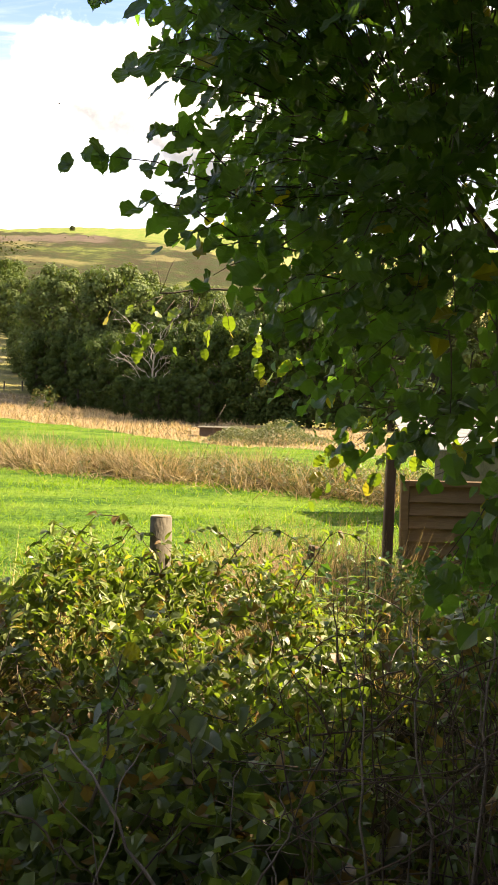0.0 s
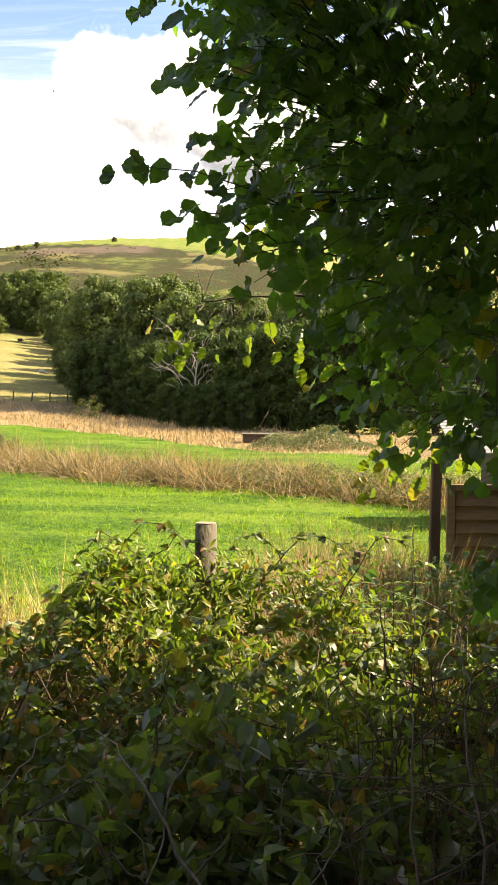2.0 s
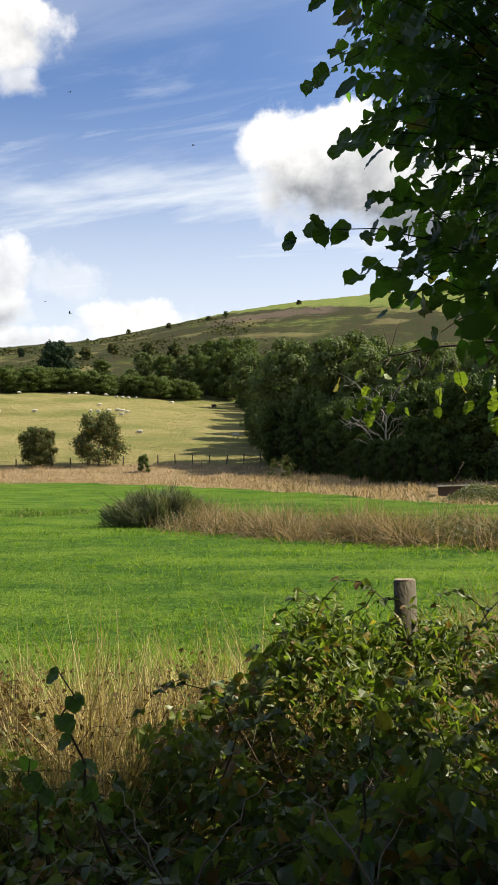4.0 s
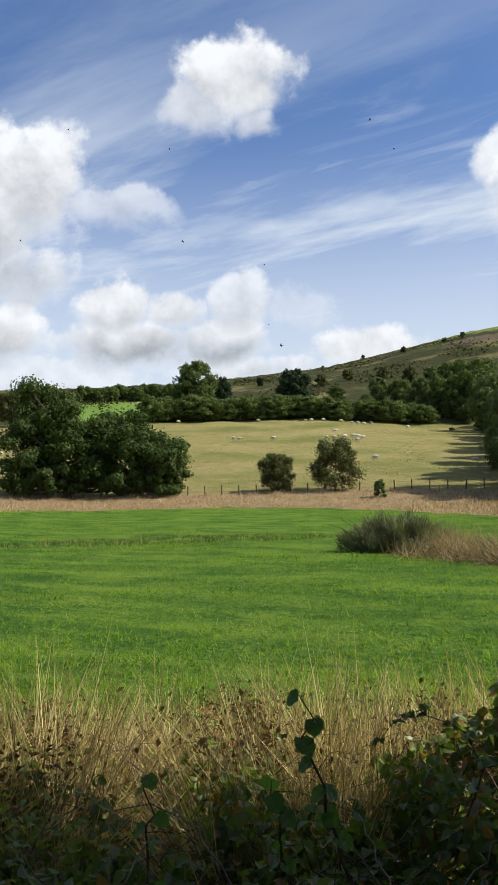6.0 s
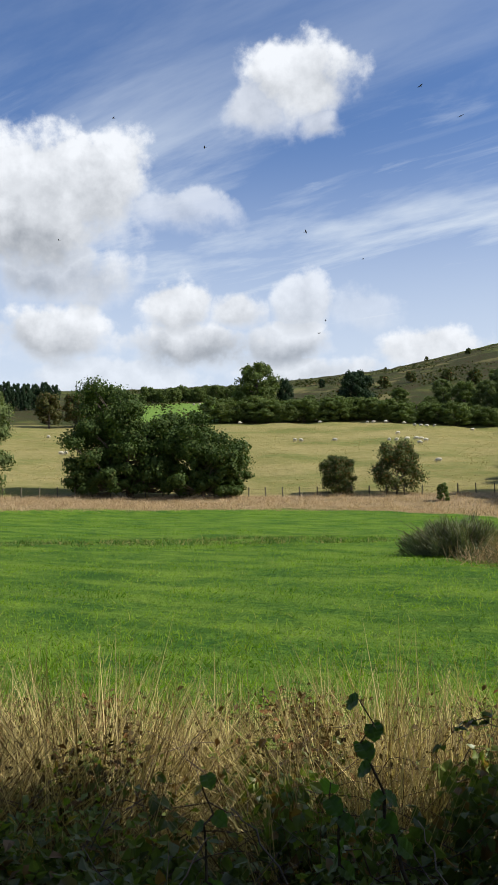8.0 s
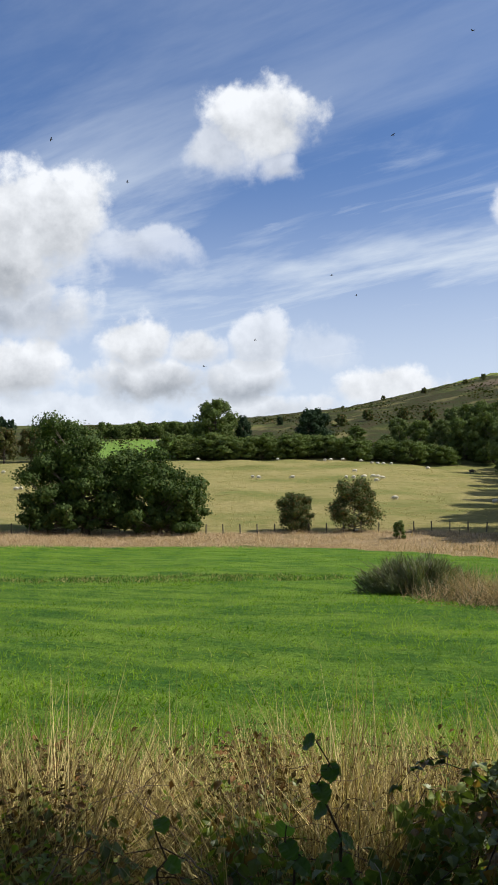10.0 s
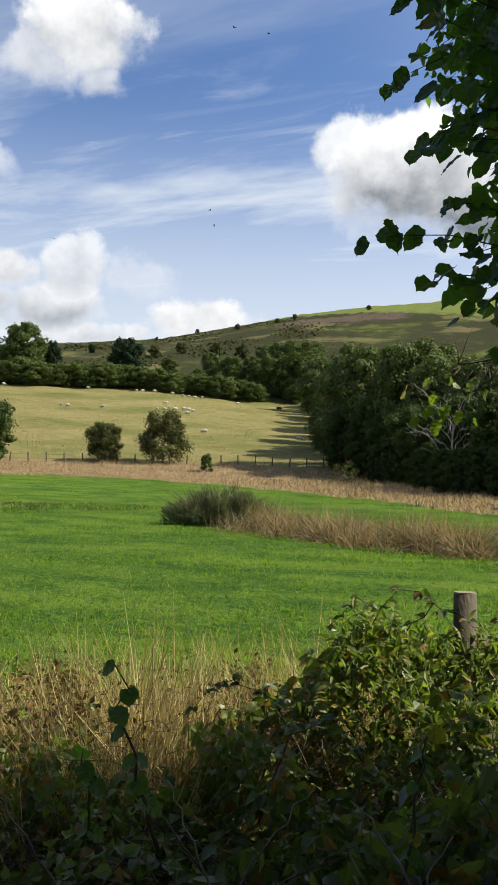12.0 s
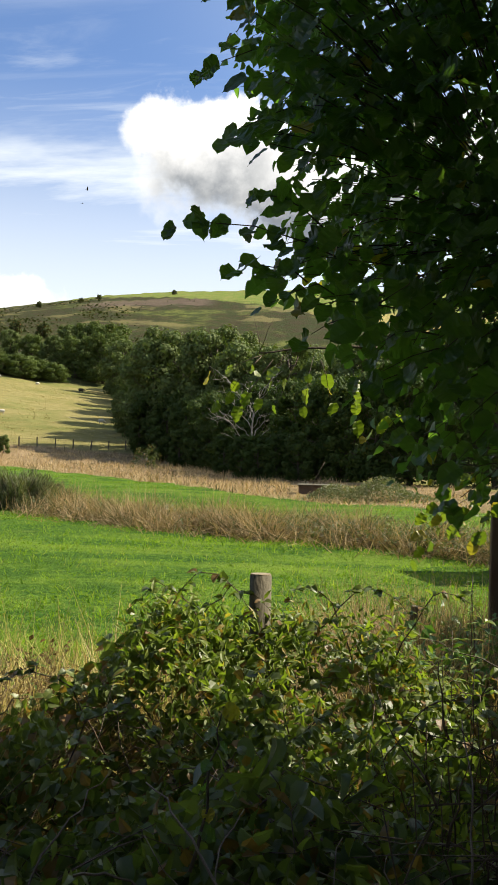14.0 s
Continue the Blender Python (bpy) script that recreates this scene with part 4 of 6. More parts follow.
def build_ditch():
    x, y, t = along_ditch(38000, 0.62)
    tuft = np.sin(x * 2.9 + np.sin(y * 3.3)) * np.sin(y * 2.3 + 0.7)
    keep = RNG.uniform(0, 1, len(t)) < np.clip(0.60 + 0.8 * tuft, 0.08, 1) * np.interp(t, [0, 5, 7, 10], [1, 1, 0.45, 0.3])
    x, y, t, tuft = x[keep], y[keep], t[keep], tuft[keep]
    grass("ditch_grass", "tall brown and straw grass along the ditch", x, y, RNG.uniform(0.35, 0.8, len(x)) * (0.85 + 0.42 * tuft), DITCH_GRASS, 0.017, 1.0, 0.8)
    x, y, t = along_ditch(15000, 0.5)
    keep = RNG.uniform(0, 1, len(t)) < np.interp(t, [0, 4, 6, 10], [0.12, 0.2, 1, 1])
    x, y, t = x[keep], y[keep], t[keep]
    z = height(x, y) + RNG.uniform(0.25, 1.0, len(x)) ** 0.6 * 0.62 * (0.8 + 0.3 * np.sin(x * 2.3) * np.sin(y * 2.9 + 1))
    leaf_mound("ditch_bramble", "grey-green and brown bramble tangle in the ditch", "bramble", x, y, z, RNG.uniform(0.05, 0.10, len(x)), GORSE)
    # grey sallow bush at the ditch's end
    root = thing("sallow_bush", "grey-green twiggy bush at the end of the ditch", "bush", spot(-21.9, 28.2))
    n = 15000
    d = RNG.normal(size=(n, 3))
    d /= np.linalg.norm(d, axis=1, keepdims=True)
    d[:, 2] = np.abs(d[:, 2])
    rad = RNG.uniform(0.35, 1, n) ** 0.6 * (0.82 + 0.25 * np.sin(d[:, 0] * 9) * np.sin(d[:, 1] * 7))
    p = d * rad[:, None] * (2.05, 1.3, 1.2)
    up = d * (1, 1, 0.6) + (0, 0, 0.75) + RNG.normal(0, 0.22, (n, 3))
    m = frames_from(p, up, RNG.normal(size=(n, 3)), np.stack((np.ones(n), RNG.uniform(0.14, 0.3, n), np.ones(n)), -1))
    part("foliage", spread("foliage", blade_shape(0.022, 0.1), m, GORSE), root, kind="stuff")
    bars = []
    for i in range(60):
        q = RNG.normal(size=3) * (1, 0.8, 0.3)
        bars.append((curve_between((0.2 * q[0], 0.2 * q[1], -0.05), (q[0] * 0.9, q[1] * 0.9, 1.0 + 0.2 * q[2]), 0.1, 0.03, 5), np.linspace(0.014, 0.004, 5)))
    part("twig_tangle", tubes_mesh("twig_tangle", bars, STEM, 4), root, kind="stuff")


build_ditch()


# ---- fences, panel, sheds ----
def build_posts():
    # round fence post in the bramble, tilted slightly
    root = thing("fence_post", "round weathered wooden fence post rising from brambles", "fence post", (-0.40, 3.98, 0))
    bm = bmesh.new()
    bmesh.ops.create_cone(bm, cap_ends=True, segments=24, radius1=0.055, radius2=0.051, depth=1.40)
    bmesh.ops.bevel(bm, geom=[e for e in bm.edges if abs(e.verts[0].co.z - e.verts[1].co.z) < 1e-5], offset=0.004, segments=2, affect="EDGES")
    bmesh.ops.translate(bm, vec=(0, 0, 0.58), verts=bm.verts)
    part("shaft", bm_mesh("shaft", bm, POST, True), root)
    bm = bmesh.new()
    bmesh.ops.create_cone(bm, cap_ends=True, segments=24, radius1=0.0475, radius2=0.0465, depth=0.006)
    bmesh.ops.translate(bm, vec=(0, 0, 1.2815), verts=bm.verts)
    part("cut_end", bm_mesh("cut_end", bm, POST_END), root, "paler sawn end grain")
    # square brown gate post further along
    p = Vector((1.08, 6.5, 0))
    root = thing("gate_post", "slender dark brown square timber post", "post", p)
    part("shaft", bm_mesh("shaft", box_bm(0.075, 0.075, 1.75, (0, 0, 0.75), 0.006, Matrix.Rotation(radians(1.0), 4, "Y")), BROWN_POST), root)
    # short stake in the rough grass
    root = thing("stake", "short leaning weathered stake in dead grass", "stake", (0.36, 5.6, 0))
    part("shaft", bm_mesh("shaft", box_bm(0.045, 0.045, 1.0, (0, 0, 0.45), 0.005, Matrix.Rotation(radians(9), 4, "Y")), POST), root)
    # lap fence panel
    root = thing("garden_fence", "brown overlapping-board timber fence panel", "fence", (1.33, 7.2, 0))
    for i, x in enumerate((0.0, 1.83)):
        part("stile", bm_mesh("stile", box_bm(0.07, 0.05, 1.5, (x, 0, 0.55), 0.005), PANEL), root)
    part("top_rail", bm_mesh("top_rail", box_bm(1.76, 0.05, 0.05, (0.915, 0, 1.275), 0.005), PANEL), root)
    board = bm_mesh("board", box_bm(1.755, 0.022, 0.135, (0, 0, 0), 0.003, Matrix.Rotation(radians(-11), 4, "X")), PANEL)
    for i in range(12):
        b = part("board", board, root)
        b.location = (0.915, 0.004, 1.18 - i * 0.112)
    # grey boarded roof of a lean-to beyond
    root = thing("lean_to", "low shed with a pale grey boarded roof", "shed", (3.75, 14.3, 0))
    part("wall", bm_mesh("wall", box_bm(1.9, 1.8, 1.6, (0.75, 1.0, 0.6), 0.01), POST), root)
    slat = bm_mesh("roof_board", box_bm(2.9, 0.2, 0.025, (0, 0, 0), 0.004, Matrix.Rotation(radians(16), 4, "X")), ROOF)
    for i in range(11):
        s = part("roof_board", slat, root)
        s.location = (0.4, 0.08 + i * 0.18, 1.45 + i * 0.058)
    # hut at the edge of the wood, sunk in brambles
    root = thing("field_hut", "low brown animal shelter with a flat pale-edged roof", "hut", spot(-1.9, 42, -0.34))
    part("wall", bm_mesh("wall", box_bm(2.0, 1.6, 0.9, (0, 0, 0.3), 0.02), HUT), root)
    part("roof", bm_mesh("roof", box_bm(2.2, 1.9, 0.04, (0, 0, 0.78), 0.01, Matrix.Rotation(radians(2), 4, "X")), POST), root)
    # bramble mound in front of it
    n = 7000
    a, u = RNG.uniform(0, 2 * np.pi, n), np.sqrt(RNG.uniform(0, 1, n))
    x, y = u * np.cos(a), u * np.sin(a)
    c = spot(1.4, 36.5)
    z = (1 - u ** 2) * 1.15 * (0.8 + 0.2 * np.sin(x * 7)) * RNG.uniform(0.55, 1, n)
    leaf_mound("bramble_mound", "grey-green bramble mound beside the low hut", "bramble", c.x + x * 2.9, c.y + y * 1.6, height(c.x + x * 2.9, c.y + y * 1.6) + z, RNG.uniform(0.06, 0.13, n), GORSE)
    # pasture fence
    stake = box_bm(0.13, 0.13, 1.5, (0, 0, 0.45), 0.01)
    me = bm_mesh("fence_stake", stake, POST)
    fence = thing("pasture_fence", "line of weathered stakes with wire at the pasture's foot", "fence", group="")
    tops = []
    for i in range(44):
        az = -58 + i * 1.6 if i < 1 else -57.5 + i * 1.15
        p = spot(az, 105.5)
        s = part("stake", me, fence)
        s.location = p
        s.rotation_euler = (RNG.normal(0, 0.04), RNG.normal(0, 0.05), RNG.uniform(0, 3))
        tops.append(p)
    for h in (0.45, 0.95):
        part("wire", tubes_mesh("wire", [([tuple(p + Vector((0, 0, h))) for p in tops], np.full(len(tops), 0.008))], POST, 4), fence)


build_posts()


# ---- sheep ----
def sheep(name, label, wool, face):
    root = thing(name, label, "sheep", group="grazing sheep")
    bm = bmesh.new()
    bmesh.ops.create_icosphere(bm, subdivisions=3, radius=1.0)
    for v in bm.verts:
        k = 1 + 0.06 * noise.noise(v.co * 3.1)
        v.co = Vector((v.co.x * 0.58 * k, v.co.y * 0.30 * k, v.co.z * 0.30 * k + 0.58))
    part("body", bm_mesh("body", bm, wool, True), root)
    bm = bmesh.new()
    bmesh.ops.create_icosphere(bm, subdivisions=2, radius=1.0)
    bmesh.ops.transform(bm, matrix=pose(0.68, 0, 0.42, 0, 55, 0) @ Matrix.Diagonal((0.19, 0.085, 0.10, 1)), verts=bm.verts)
    head = part("head", bm_mesh("head", bm, face, True), root)
    for s in (-1, 1):
        bm = bmesh.new()
        bmesh.ops.create_icosphere(bm, subdivisions=1, radius=1.0)
        bmesh.ops.transform(bm, matrix=pose(0.6, s * 0.12, 0.52, 0, 0, s * 20) @ Matrix.Diagonal((0.03, 0.07, 0.025, 1)), verts=bm.verts)
        part("ear", bm_mesh("ear", bm, face, True), head)
    for x in (-0.36, 0.34):
        for y in (-0.14, 0.14):
            part("leg", tubes_mesh("leg", [([(x, y, 0.45), (x + 0.02, y, 0.22), (x, y, -0.02)], [0.055, 0.035, 0.03])], face, 6), root)
    return root


def build_sheep():
    white = sheep("sheep", "cream-woolled sheep grazing on dry pasture", WOOL, FACE)
    black = sheep("sheep", "dark-woolled sheep grazing on dry pasture", WOOL_DARK, WOOL_DARK)
    flock = [(-32.5, 190), (-32.1, 188), (-29.8, 187), (-26.2, 186), (-25.7, 185), (-25.0, 192), (-24.1, 195), (-24.4, 196), (-23.8, 193), (-24.2, 183), (-25.6, 212),
             (-30.8, 257), (-27.6, 253), (-27.2, 254), (-26.4, 254), (-25.2, 255), (-24.5, 250), (-24.1, 251), (-23.7, 250), (-23.2, 250), (-20.8, 240), (-23.0, 145),
             (-48.9, 205), (-47.8, 165), (-48.1, 164), (-16.6, 143), (-36.2, 258), (-39.3, 345), (-38.9, 347)]
    rng = random.Random(3)
    for i, (az, r) in enumerate(flock):
        m = Matrix.Translation(spot(az, r)) @ Matrix.Rotation(rng.uniform(-0.7, 0.7) + (math.pi if rng.random() < 0.5 else 0), 4, "Z") @ Matrix.Diagonal((0.98, 0.98, 0.98, 1))
        if i == 0:
            white.matrix_basis = m
        else:
            copy_thing(white, m).matrix_basis = m
    black.matrix_basis = Matrix.Translation(spot(-18.0, 236)) @ Matrix.Diagonal((1.3, 1.3, 1.3, 1))


build_sheep()


# ---- the hedge bank before the camera ----
def thicket(x, y):
    """Height of the bramble tangle's top: a bank that rises to a crest along the fence, lumpy, with hollows."""
    r, az = np.hypot(x, y), np.degrees(np.arctan2(x, y))
    crest = np.interp(az, [-60, -30, -20, -16, -13, -6, -1, 2, 4.5, 7, 9, 14, 25], [0.76, 0.78, 0.84, 0.94, 1.03, 1.09, 1.05, 1.01, 0.92, 0.80, 0.82, 0.95, 1.05])
    z = crest * np.interp(r, [0.8, 1.3, 2.2, 2.9, 3.5, 3.95, 4.5, 5.0], [0.30, 0.70, 0.78, 0.74, 0.92, 1.0, 0.8, 0.45])
    z = z + 0.075 * np.sin(x * 4.7 + 0.5 + 1.5 * np.sin(y * 2.1)) * np.sin(y * 4.9 + x) + 0.05 * np.sin(x * 9.3 + 2 * np.sin(y * 4)) * np.sin(y * 8.1 + x * 3)
    z = z - 0.30 * np.exp(-((x - 0.02) ** 2 / 0.035 + (y - 3.42) ** 2 / 0.05)) - 0.16 * np.exp(-((x + 0.42) ** 2 / 0.03 + (y - 3.55) ** 2 / 0.03))
    z = z - 0.18 * np.exp(-((x + 0.75) ** 2 / 0.02 + (y - 3.1) ** 2 / 0.06))
    z = z - 0.25 * np.clip((az - 8) / 6, 0, 1) * np.clip((3.4 - r) / 0.8, 0, 1)
    return np.maximum(z, 0.1)


def bramble_edge(x, y):
    """How far out the brambles reach before the dry grass takes over."""
    return np.interp(-np.degrees(np.arctan2(x, y)), [10, 14, 18, 24, 32], [4.8, 4.2, 3.7, 3.5, 3.45])


def build_bramble():
    """Leaves in threes along arching canes, over a dark tangle."""
    n = 22000
    x, y = polar_points(n, -60, 30, 0.95, 4.75, 0.8)
    keep = np.hypot(x, y) < bramble_edge(x, y) + 0.2 * np.sin(x * 5) + RNG.normal(0, 0.2, n)
    keep &= (np.degrees(np.arctan2(x, y)) < 8) | (RNG.uniform(0, 1, n) < 0.3)
    keep &= np.sin(x * 5.6 + 1.3 * np.sin(y * 4.9)) * np.sin(y * 5.9 + x * 2.3) + RNG.normal(0, 0.28, n) > np.where(np.hypot(x, y) < 2.5, -0.4, -0.12)
    x, y = x[keep], y[keep]
    n = len(x)
    z = thicket(x, y) - np.minimum(RNG.exponential(0.14, n), 0.5) + RNG.normal(0, 0.045, n)
    stalk = np.stack((RNG.normal(0, 1, n), RNG.normal(-0.35, 1, n), RNG.normal(0.0, 0.4, n)), -1)
    stalk /= np.linalg.norm(stalk, axis=1, keepdims=True)
    normal = RNG.normal(0, 0.95, (n, 3)) + (0.1, -0.45, 0.65)
    side = np.cross(stalk, normal)
    side /= np.linalg.norm(side, axis=1, keepdims=True)
    p = np.stack((x, y, z), -1)
    size = RNG.uniform(0.034, 0.066, n) * np.where(RNG.uniform(0, 1, n) < 0.12, 1.3, 1.0) * np.where(np.hypot(x, y) < 2.3, 1.1, 1.0)
    fr = []
    for turn, share, back in ((0.0, 1.0, 0.0), (1.25, 0.82, 0.012), (-1.25, 0.82, 0.012)):
        way = stalk * math.cos(turn) + side * math.sin(turn)
        way[:, 2] -= 0.3
        fr.append(frames_from(p - stalk * back, way, normal, size * share))
    fr = np.concatenate(fr)
    shape = leaf_shape(0.84, 4, 0.3, 0.22, 0.68, 0.12)
    root = thing("bramble_hedge", "tangled bramble hedge with green, yellowing and brown leaves", "bramble")
    d = np.hypot(fr[:, 0, 3] + 0.1, fr[:, 1, 3] - 3.2)
    order = np.argsort(d + (fr[:, 2, 3] < thicket(fr[:, 0, 3], fr[:, 1, 3]) - 0.05) * 5)
    single, rest = order[:280], order[280:]
    close = np.hypot(fr[rest, 0, 3], fr[rest, 1, 3]) < 2.5
    part("near_foliage", spread("near_foliage", leaf_shape(0.72, 4, 0.42, 0.3, 0.68, 0.14), fr[rest[close]], BRAMBLE), root, kind="stuff")
    part("foliage", spread("foliage", leaf_shape(0.80, 3, 0.3, 0.2, 0.66), fr[rest[~close]], BRAMBLE), root, kind="stuff")
    one = spread("leaf", shape, np.eye(4)[None], BRAMBLE_ONE)
    for i in single:
        ob = part("leaf", one, root)
        ob.matrix_basis = Matrix(fr[i].tolist())
    # broad drooping leaves at the near side, some rolled
    flat = spread("broad_leaf", leaf_shape(0.66, 8, 0.35, 0.22, 0.72, 0.10), np.eye(4)[None], BROAD, True)
    rolled = spread("broad_leaf", leaf_shape(0.50, 8, 0.55, 0.75, 0.72, 0.06), np.eye(4)[None], BROAD, True)
    for i in range(295):
        az, r = radians(RNG.uniform(-56, 12)), 1.2 + 1.5 * RNG.uniform(0, 1) ** 0.9
        bx, by = r * math.sin(az), r * math.cos(az)
        at = np.array([[bx, by, float(thicket(bx, by)) + RNG.uniform(-0.10, 0.10)]])
        way = np.array([[RNG.normal(0, 0.55), -0.4 + RNG.normal(0, 0.4), -RNG.uniform(0.2, 1.2)]])
        face = np.array([[RNG.normal(0, 0.55), -0.6, 0.55 + RNG.normal(0, 0.3)]])
        k = RNG.uniform(0.06, 0.105)
        ob = part("broad_leaf", rolled if i % 3 == 0 else flat, root)
        ob.matrix_basis = Matrix(frames_from(at, way, face, np.array([[k * RNG.uniform(0.65, 0.95), k, k * RNG.uniform(0.8, 1.8)]]))[0].tolist())
    # narrow leaves of other weeds growing through it
    x, y = polar_points(6000, -15, 9, 2.6, 4.3, 0.8)
    keep = np.sin(x * 2.7 + 0.6) * np.sin(y * 3.1 + x) + RNG.normal(0, 0.35, len(x)) > 0.05
    x, y = x[keep], y[keep]
    n = len(x)
    p = np.stack((x, y, thicket(x, y) + RNG.normal(0.0, 0.06, n)), -1)
    way = RNG.normal(0, 0.7, (n, 3)) + (0, 0, 0.25)
    part("weed_foliage", spread("weed_foliage", leaf_shape(0.34, 3, 0.25, 0.2, 0.8), frames_from(p, way, RNG.normal(0, 0.6, (n, 3)) + (0, -0.2, 0.8), RNG.uniform(0.03, 0.065, n)), WEED_MASS), root, "small yellow-green leaves of weeds", kind="stuff")
    bars = []
    for i in range(900):
        az, r = RNG.uniform(-58, 38), RNG.uniform(1.1, 4.3)
        a = np.array([r * math.sin(radians(az)), r * math.cos(radians(az))])
        b = a + RNG.normal(0, 0.45, 2)
        if np.hypot(*b) < 0.9:
            continue
        za, zb = float(thicket(*a)), float(thicket(*b))
        bars.append((curve_between((*a, za - RNG.uniform(0.15, 0.6)), (*b, zb + RNG.uniform(-0.15, 0.05)), RNG.uniform(0.0, 0.15), 0.015, 8), np.linspace(RNG.uniform(0.0016, 0.0042), 0.0011, 8)))
    for i in range(80):
        az, r = RNG.uniform(4, 24), RNG.uniform(1.5, 3.6)
        a = np.array([r * math.sin(radians(az)), r * math.cos(radians(az)), 0.05])
        b = a + (RNG.normal(0, 0.14), RNG.normal(0, 0.14), RNG.uniform(0.55, 1.05))
        bars.append((curve_between(a, b, 0, 0.012, 8), np.linspace(RNG.uniform(0.003, 0.007), 0.0015, 8)))
    # long bare canes across the near side
    for a, b, thick in (((-4.0, -31, 1.45), (-13.0, -19.0, 1.95), 0.0042), ((-17.5, -24.0, 1.6), (-9.0, -28.5, 1.5), 0.0034), ((-11, -33, 1.4), (-6.5, -20.5, 1.9), 0.003), ((2.0, -33, 1.5), (3.0, -22.5, 1.8), 0.0026),
                        ((0.5, -30, 1.5), (6.0, -24.0, 1.7), 0.0028), ((9.0, -31, 1.6), (7.5, -14.5, 2.2), 0.004), ((13.5, -33, 1.6), (11.0, -12.5, 2.3), 0.0045), ((15.5, -30, 1.7), (16.5, -11.0, 2.4), 0.005),
                        ((-24, -30, 1.5), (-15.5, -18.5, 2.0), 0.0034), ((-30, -27, 1.6), (-37, -17.5, 2.0), 0.0034), ((-45, -29, 1.5), (-38, -19.0, 1.9), 0.003), ((-20, -31, 1.4), (-25, -18.0, 2.0), 0.003)):
        bars.append((curve_between(bearing(*a), bearing(*b), 0.04, 0.006, 12), np.linspace(thick * 0.8, thick * 0.4, 12)))
    # crossed dead sticks under the hazel
    for i in range(70):
        a = bearing(RNG.uniform(3, 18), RNG.uniform(-32, -15), RNG.uniform(1.5, 2.3))
        b = a + RNG.normal(0, 0.16, 3) * (1, 0.5, 0.8)
        bars.append((curve_between(a, b, 0.0, 0.006, 6), np.linspace(RNG.uniform(0.0012, 0.003), 0.0009, 6)))
    # arching sprays that stand above the tangle
    spray = []
    for az, r, rise, lean in ((-13.5, 3.9, 0.26, 0.5), (-11.0, 4.1, 0.2, 0.45), (-8.5, 3.9, 0.22, -0.4), (-2.5, 4.0, 0.2, 0.45), (0.5, 4.2, 0.24, -0.35), (3.0, 4.0, 0.22, 0.4), (5.5, 4.2, 0.2, -0.4), (7.5, 3.9, 0.26, 0.35),
                              (-6.0, 3.0, 0.2, 0.4), (-15.5, 3.3, 0.22, -0.45), (2.0, 3.1, 0.18, 0.4), (-19.0, 3.0, 0.24, 0.4), (-24.0, 2.5, 0.2, -0.35), (-31.0, 2.4, 0.22, 0.4), (-40.0, 2.4, 0.2, 0.4)):
        a = np.array([r * math.sin(radians(az)), r * math.cos(radians(az))])
        z = float(thicket(*a))
        line = curve_between((*a, z - 0.15), (a[0] + lean, a[1] - 0.1, z + rise * 0.4), rise, 0.01, 10)
        bars.append((line, np.linspace(0.0035, 0.0012, 10)))
        for k in range(2, 10):
            way = np.array([RNG.normal(0, 0.6), RNG.normal(-0.2, 0.6), RNG.uniform(-0.4, 0.3)])
            for turn in (-0.9, 0.0, 0.9):
                c, q = math.cos(turn), math.sin(turn)
                spray.append(frames_from(line[k][None], np.array([[way[0] * c - way[1] * q, way[0] * q + way[1] * c, way[2]]]), RNG.normal(0, 0.4, (1, 3)) + (0, -0.2, 0.9), [RNG.uniform(0.035, 0.055)])[0])
    part("spray_foliage", spread("spray_foliage", shape, np.array(spray), BRAMBLE), root, kind="stuff")
    part("cane_tangle", tubes_mesh("cane_tangle", bars, CANE, 5), root, "thin brown arching canes", kind="stuff")
    # dark litter and dead stems low in the hedge
    x, y = polar_points(9000, -64, 45, 0.9, 4.6, 0.8)
    n = len(x)
    p = np.stack((x, y, thicket(x, y) * RNG.uniform(0.15, 0.55, n)), -1)
    normal = RNG.normal(0, 1, (n, 3))
    part("inner_foliage", spread("inner_foliage", OVATE, frames_from(p, np.cross(normal, RNG.normal(size=(n, 3))), normal, RNG.uniform(0.06, 0.1, n)), BRAMBLE), root, kind="stuff")


build_bramble()


